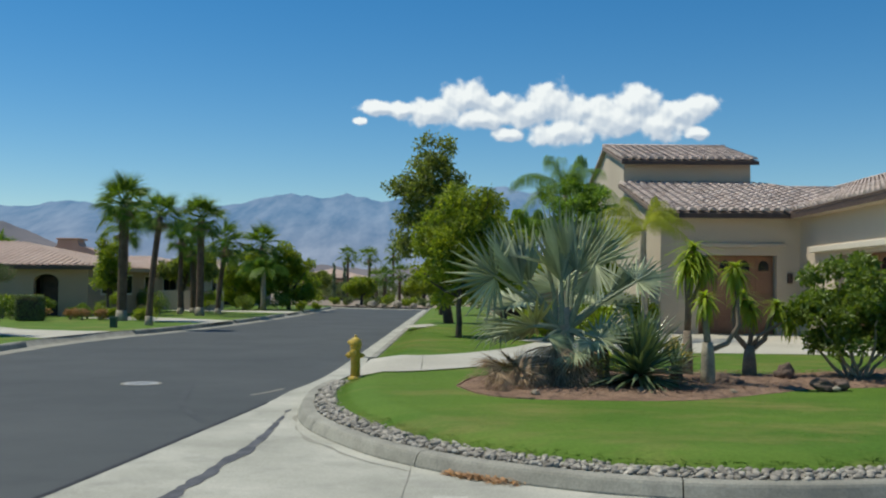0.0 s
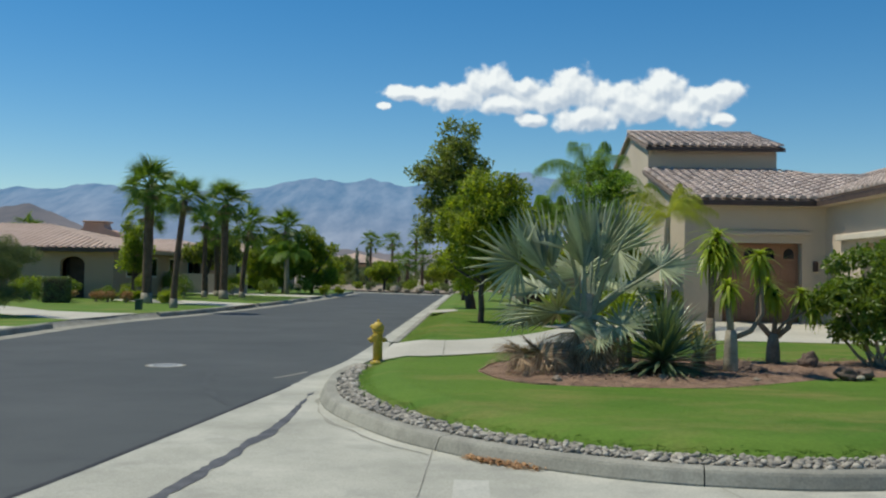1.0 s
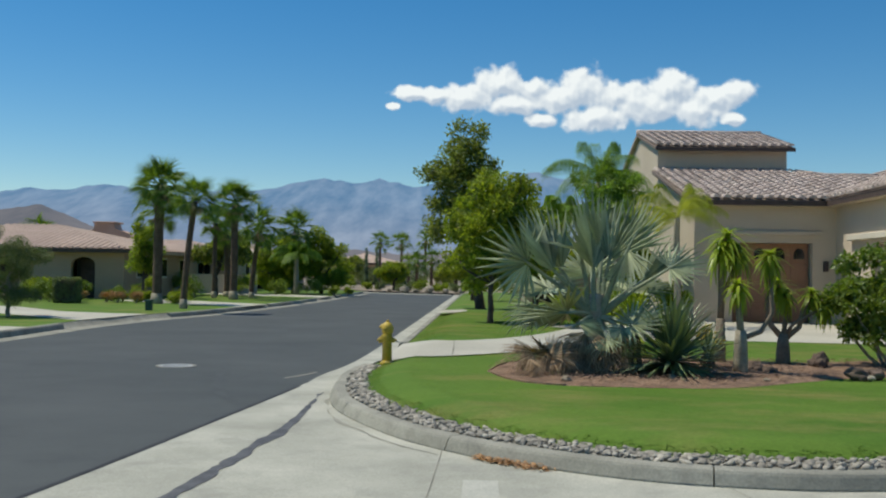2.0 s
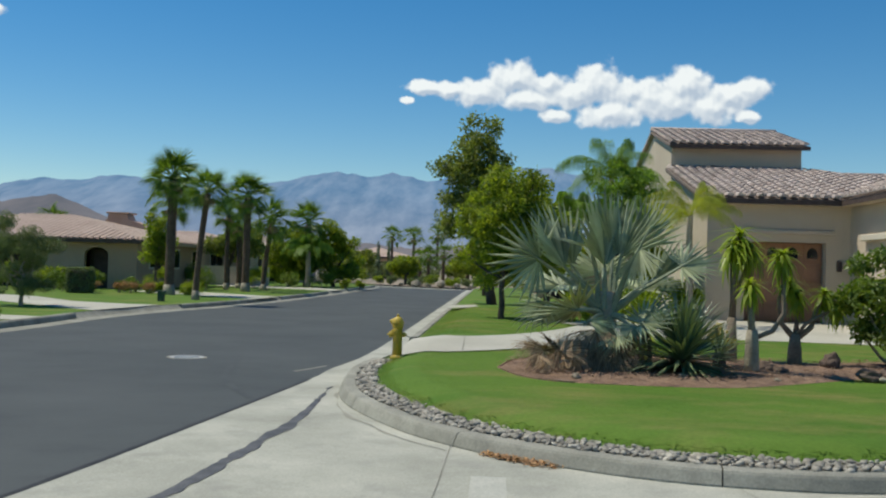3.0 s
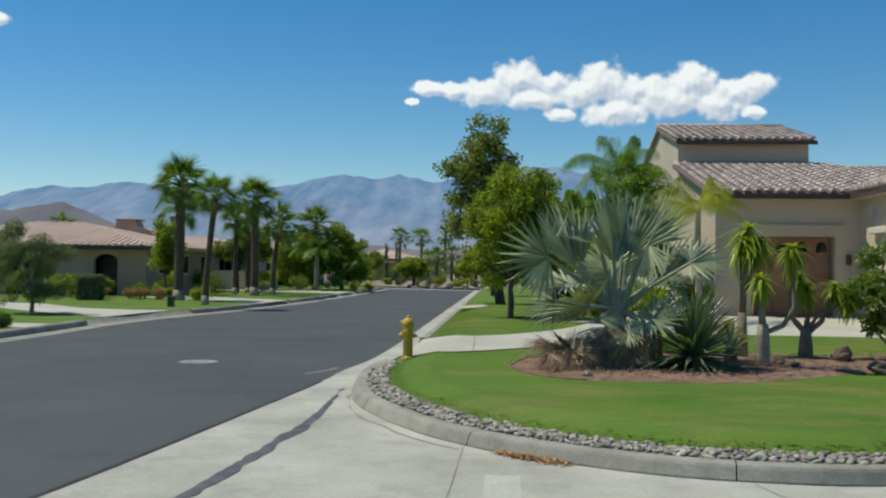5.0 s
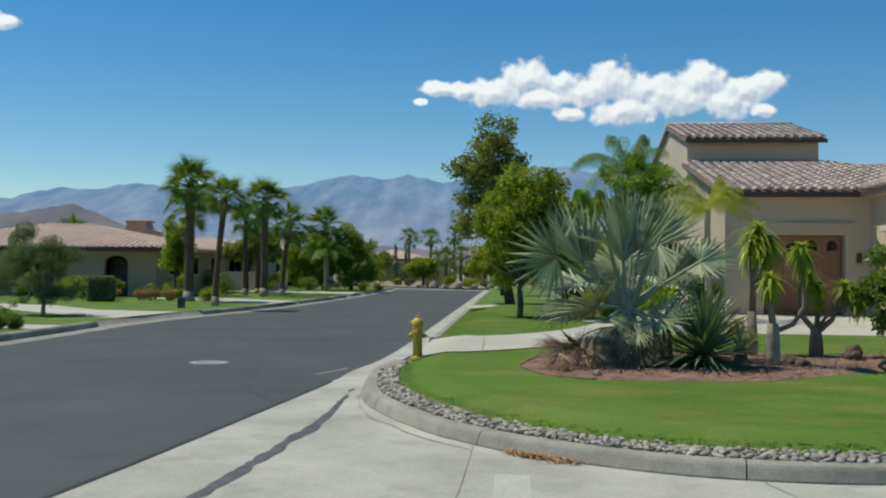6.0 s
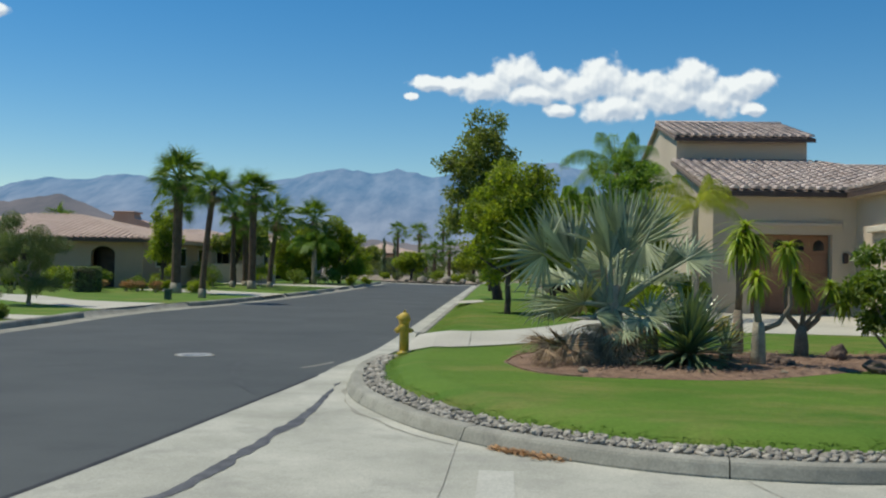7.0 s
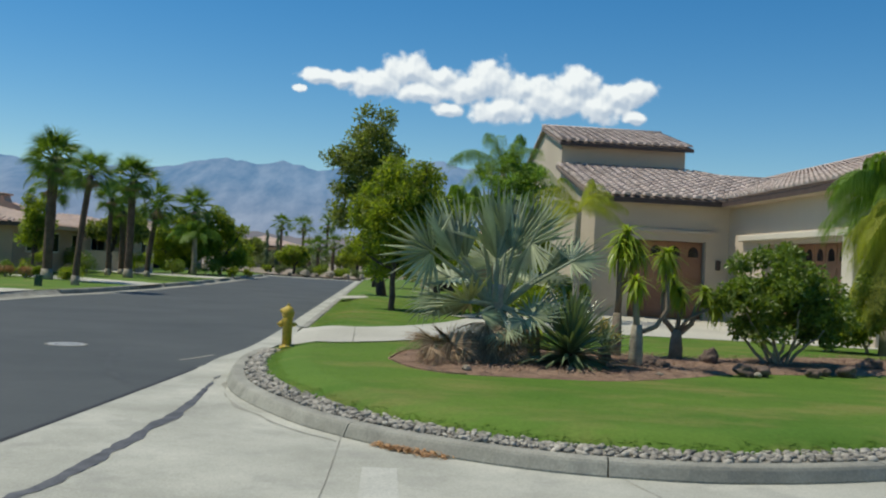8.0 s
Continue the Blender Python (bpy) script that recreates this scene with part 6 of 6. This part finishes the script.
def clipped_hedge(x, y, w, d, h, seed):
    """A clipped block of dense small leaves with rounded shoulders."""
    t = thing("hedge", "clipped grey-green hedge block before the house", "hedge", x, y, 0.14, 14)
    rng = np.random.RandomState(seed)
    bm = bmesh.new()
    box(bm, -w * 0.44, w * 0.44, -d * 0.44, d * 0.44, 0.0, h * 0.94, 0.12)
    part("core", bm, TRUNK_DARK, t)
    p = (rng.rand(7000, 3) - 0.5) * 2
    face = rng.randint(0, 3, 7000)
    p[np.arange(7000), face] = np.sign(p[np.arange(7000), face]) * rng.uniform(0.93, 1.03, 7000)
    r = np.maximum(1.0, np.linalg.norm(p, axis=1) / 1.42)[:, None]
    p = p / r * np.array((w / 2, d / 2, h / 2)) + np.array((0, 0, h / 2 + 0.02))
    u = rng.normal(size=(7000, 3))
    u /= np.linalg.norm(u, axis=1)[:, None]
    k = np.cross(u, rng.normal(size=(7000, 3)))
    k /= np.linalg.norm(k, axis=1)[:, None]
    v = np.stack([p, p + u * 0.03 + k * 0.018, p + u * 0.06, p + u * 0.03 - k * 0.018], axis=1).reshape(-1, 3)
    place("foliage", fast_mesh("foliage", v, np.arange(28000).reshape(-1, 4)), OLIVE_LEAF, t)


clipped_hedge(-16.0, 37.6, 0.95, 0.8, 0.95, 5)
for x, y, s in ((-10.62, 20.55, 0.17), (-11.0, 20.5, 0.19), (-11.35, 21.3, 0.24)):
    leafy_shrub("shrub", "small ball-clipped boxwood by the path", "shrub", x, y, 0.14, [(0.03, 0, s), (-0.03, 0.02, s)], [(0, 0, s, s, s, s * 0.95)] * 2, 2600, 0.04, SHRUB_LEAF, int(abs(x * 17)), group="boxwood balls")
wall_low = tagged(place("garden_wall", bpy.data.meshes.new("garden_wall"), STUCCO), "low cream garden wall between the houses", "wall", "", "structure")
gw = boxes((-17.6, -13.4, 58.0, 58.2, 0.1, 1.2), (-17.6, -13.4, 57.97, 58.23, 1.2, 1.27))
gw.to_mesh(wall_low.data)
gw.free()


def utility_box(x, y):
    t = thing("utility_box", "small green plastic utility pedestal in the lawn", "utility box", x, y, 0.14)
    part("body", boxes((-0.10, 0.10, -0.10, 0.10, 0, 0.30), bevel=0.015), GREENBOX, t)
    part("lid", boxes((-0.115, 0.115, -0.115, 0.115, 0.30, 0.36), bevel=0.02), GREENBOX, t)


utility_box(-11.0, 32.3)


# ---------------------------------------------------------------- fallen leaves in the gutter
def litter():
    rng = np.random.RandomState(31)
    vs, fs = [], []
    s0 = ARC[int(np.argmin(np.abs(KERB_LINE[:, 1] - 8.32) + 9 * (KERB_LINE[:, 0] > 1.2)))]
    for k in range(480):
        s = s0 + 0.12 + rng.beta(2, 2.6) * 0.85
        px, py = np.interp(s, ARC, KERB_LINE[:, 0]), np.interp(s, ARC, KERB_LINE[:, 1])
        nx, ny = np.interp(s, ARC, NRM[:, 0]), np.interp(s, ARC, NRM[:, 1])
        o = -abs(rng.normal() * 0.05) - 0.005
        c = np.array((px + nx * o, py + ny * o, 0.012 + rng.rand() * 0.035 * math.exp(o * 8)))
        a, L = rng.rand() * 6.28, rng.uniform(0.012, 0.03)
        d, e = np.array((math.cos(a), math.sin(a), rng.uniform(-.5, .5))) * L, np.array((-math.sin(a), math.cos(a), rng.uniform(-.5, .5))) * L * 0.4
        i = len(vs)
        vs += [c - d, c + e, c + d, c - e]
        fs.append((i, i + 1, i + 2, i + 3))
    tagged(place("leaf_litter", fast_mesh("leaf_litter", np.array(vs), np.array(fs)), LITTER), "orange-brown dry leaves swept into the gutter", "leaf litter", "", "stuff")


litter()


# ---------------------------------------------------------------- river rocks behind the kerb, and grass
def rock_border():
    v, q = ribbon(KERB_LINE[(KERB_LINE[:, 1] < 14.9) & (KERB_LINE[:, 0] < 12)], [0.19, 0.35, 0.50], [0.112, 0.130, 0.138])
    border = tagged(place("rock_border", fast_mesh("rock_border", v, q), ROCK), "band of grey-brown river rocks behind the kerb", "rocks", "", "structure")
    rng = np.random.RandomState(77)
    kinds, datas = [], []
    for k in range(8):
        rv, rf = lump(rng, 0.48, 4, 6, 0.35)
        me = fast_mesh("rock", rv, rf, True)
        me.materials.append(ROCK)
        kinds.append(me)
        datas.append((rv, rf))
    s_start = ARC[int(np.argmin(np.abs(KERB_LINE[:, 1] - 14.75) + 9 * (KERB_LINE[:, 0] > 0)))]
    s_end = ARC[int(np.argmin(np.abs(KERB_LINE[:, 0] - 9.0)))]
    near, ev, ef, count = 0, [], [], 0
    s = s_start
    while s < s_end:
        px, py = np.interp(s, ARC, KERB_LINE[:, 0]), np.interp(s, ARC, KERB_LINE[:, 1])
        nx, ny = np.interp(s, ARC, NRM[:, 0]), np.interp(s, ARC, NRM[:, 1])
        inner = np.interp(s - s_start, [0, 0.5, 2.5, 5.0], [0.32, 0.42, 0.45, 0.50])
        o = 0.235
        while o < inner:
            size = 0.020 + 0.034 * rng.rand() ** 1.6
            oo = o + rng.uniform(-.02, .02)
            z = 0.120 + 0.014 * min(1, (oo - 0.2) / 0.2) + rng.uniform(0, 0.018)
            m = pose(px + nx * oo + rng.uniform(-.03, .03), py + ny * oo + rng.uniform(-.03, .03), z, rng.uniform(-25, 25), rng.uniform(-25, 25), rng.uniform(0, 360)) @ Matrix.Diagonal((size, size, size, 1))
            k = rng.randint(8)
            if px > -0.55 and px < 2.9 and near < 300:
                place("rock", kinds[k], None, border, m=m)
                near += 1
            else:
                rv, rf = datas[k]
                mm = np.array(m)
                ev.append(rv @ mm[:3, :3].T + mm[:3, 3])
                ef.append(rf + count)
                count += len(rv)
            o += size * 1.45
        s += 0.050
    rest = place("rock_fill", fast_mesh("rock_fill", np.concatenate(ev), np.concatenate(ef), True), ROCK_FILL, border)
    rest["kind"] = "stuff"


def island_rock():
    m = ROCK.copy()
    m.name = "river_rock_fill"
    n, l = m.node_tree.nodes, m.node_tree.links
    info = [k for k in n if k.bl_idname == "ShaderNodeObjectInfo"][0]
    geo = n.new("ShaderNodeNewGeometry")
    for lk in list(l):
        if lk.from_node == info:
            l.new(geo.outputs["Random Per Island"], lk.to_socket)
    return m


ROCK_FILL = island_rock()
rock_border()


def grass(name, label, x0, x1, y0, y1, count, accept, height, seed, blade=0.007):
    rng = np.random.RandomState(seed)
    p = np.c_[rng.uniform(x0, x1, count), rng.uniform(y0, y1, count)]
    z = accept(p)
    ok = z > 0
    p, z = p[ok], z[ok]
    k = len(p)
    a = rng.rand(k) * 6.28
    h = height * rng.uniform(0.6, 1.3, k)
    w = np.c_[np.cos(a), np.sin(a), np.zeros(k)] * blade
    lean = rng.normal(size=(k, 2)) * 0.030
    o = np.c_[p, z - 0.005]
    tip = o + np.c_[lean, h]
    v = np.stack([o - w, o + w, tip], axis=1).reshape(-1, 3)
    tagged(place(name, fast_mesh(name, v, np.arange(k * 3).reshape(-1, 3)), GRASS), label, "grass", "", "stuff")


def corner_turf(p):
    px, py = p[:, 0], p[:, 1]
    d = kerb_distance(p)
    inside = ((px - 2.1) ** 2 / 4.1 ** 2 + (py - 12.2) ** 2 / 5.0 ** 2 < 1.0) | ((px > 2.1) & (py > 7.7 + np.maximum(0, px - 3.0) * 0.48)) | ((px > -1.6) & (py > 12) & (py < 15.2))
    paved = (py > np.interp(px, [-1.56, -1.0, -0.5, 0.51, 1.6, 2.8, 4.4], [15.15, 14.9, 15.05, 16.1, 17.65, 19.25, 20.15])) & (px < 4.4)
    t = np.clip((d - 0.2) / 0.75, 0, 1)
    z = 0.125 + 0.125 * t * t * (3 - 2 * t)
    z = z - 0.006 * (t < 1)
    return np.where(inside & ~paved & (d > 0.46) & ~in_bed(p) & (py < 20.0), z, -1)


def far_turf(p):
    px, py = p[:, 0], p[:, 1]
    d = kerb_distance(p)
    t = np.clip((d - 0.2) / 0.75, 0, 1)
    beyond = py > np.interp(px, [-1.56, -1.1, -0.5, 0.42, 1.2, 1.85, 2.4], [19.3, 18.8, 18.65, 19.7, 21.3, 23.3, 25.7]) + 0.05
    return np.where(beyond & (d > 0.25), 0.125 + 0.125 * t * t * (3 - 2 * t), -1)


grass("grass_blades", "short bright green grass blades of the corner lawn", -1.7, 9.5, 7.4, 20.0, 260000, corner_turf, 0.008, 15)
grass("grass_blades_across", "short green grass blades beyond the driveway", -1.45, 3.4, 19.6, 34, 40000, far_turf, 0.012, 16, 0.012)
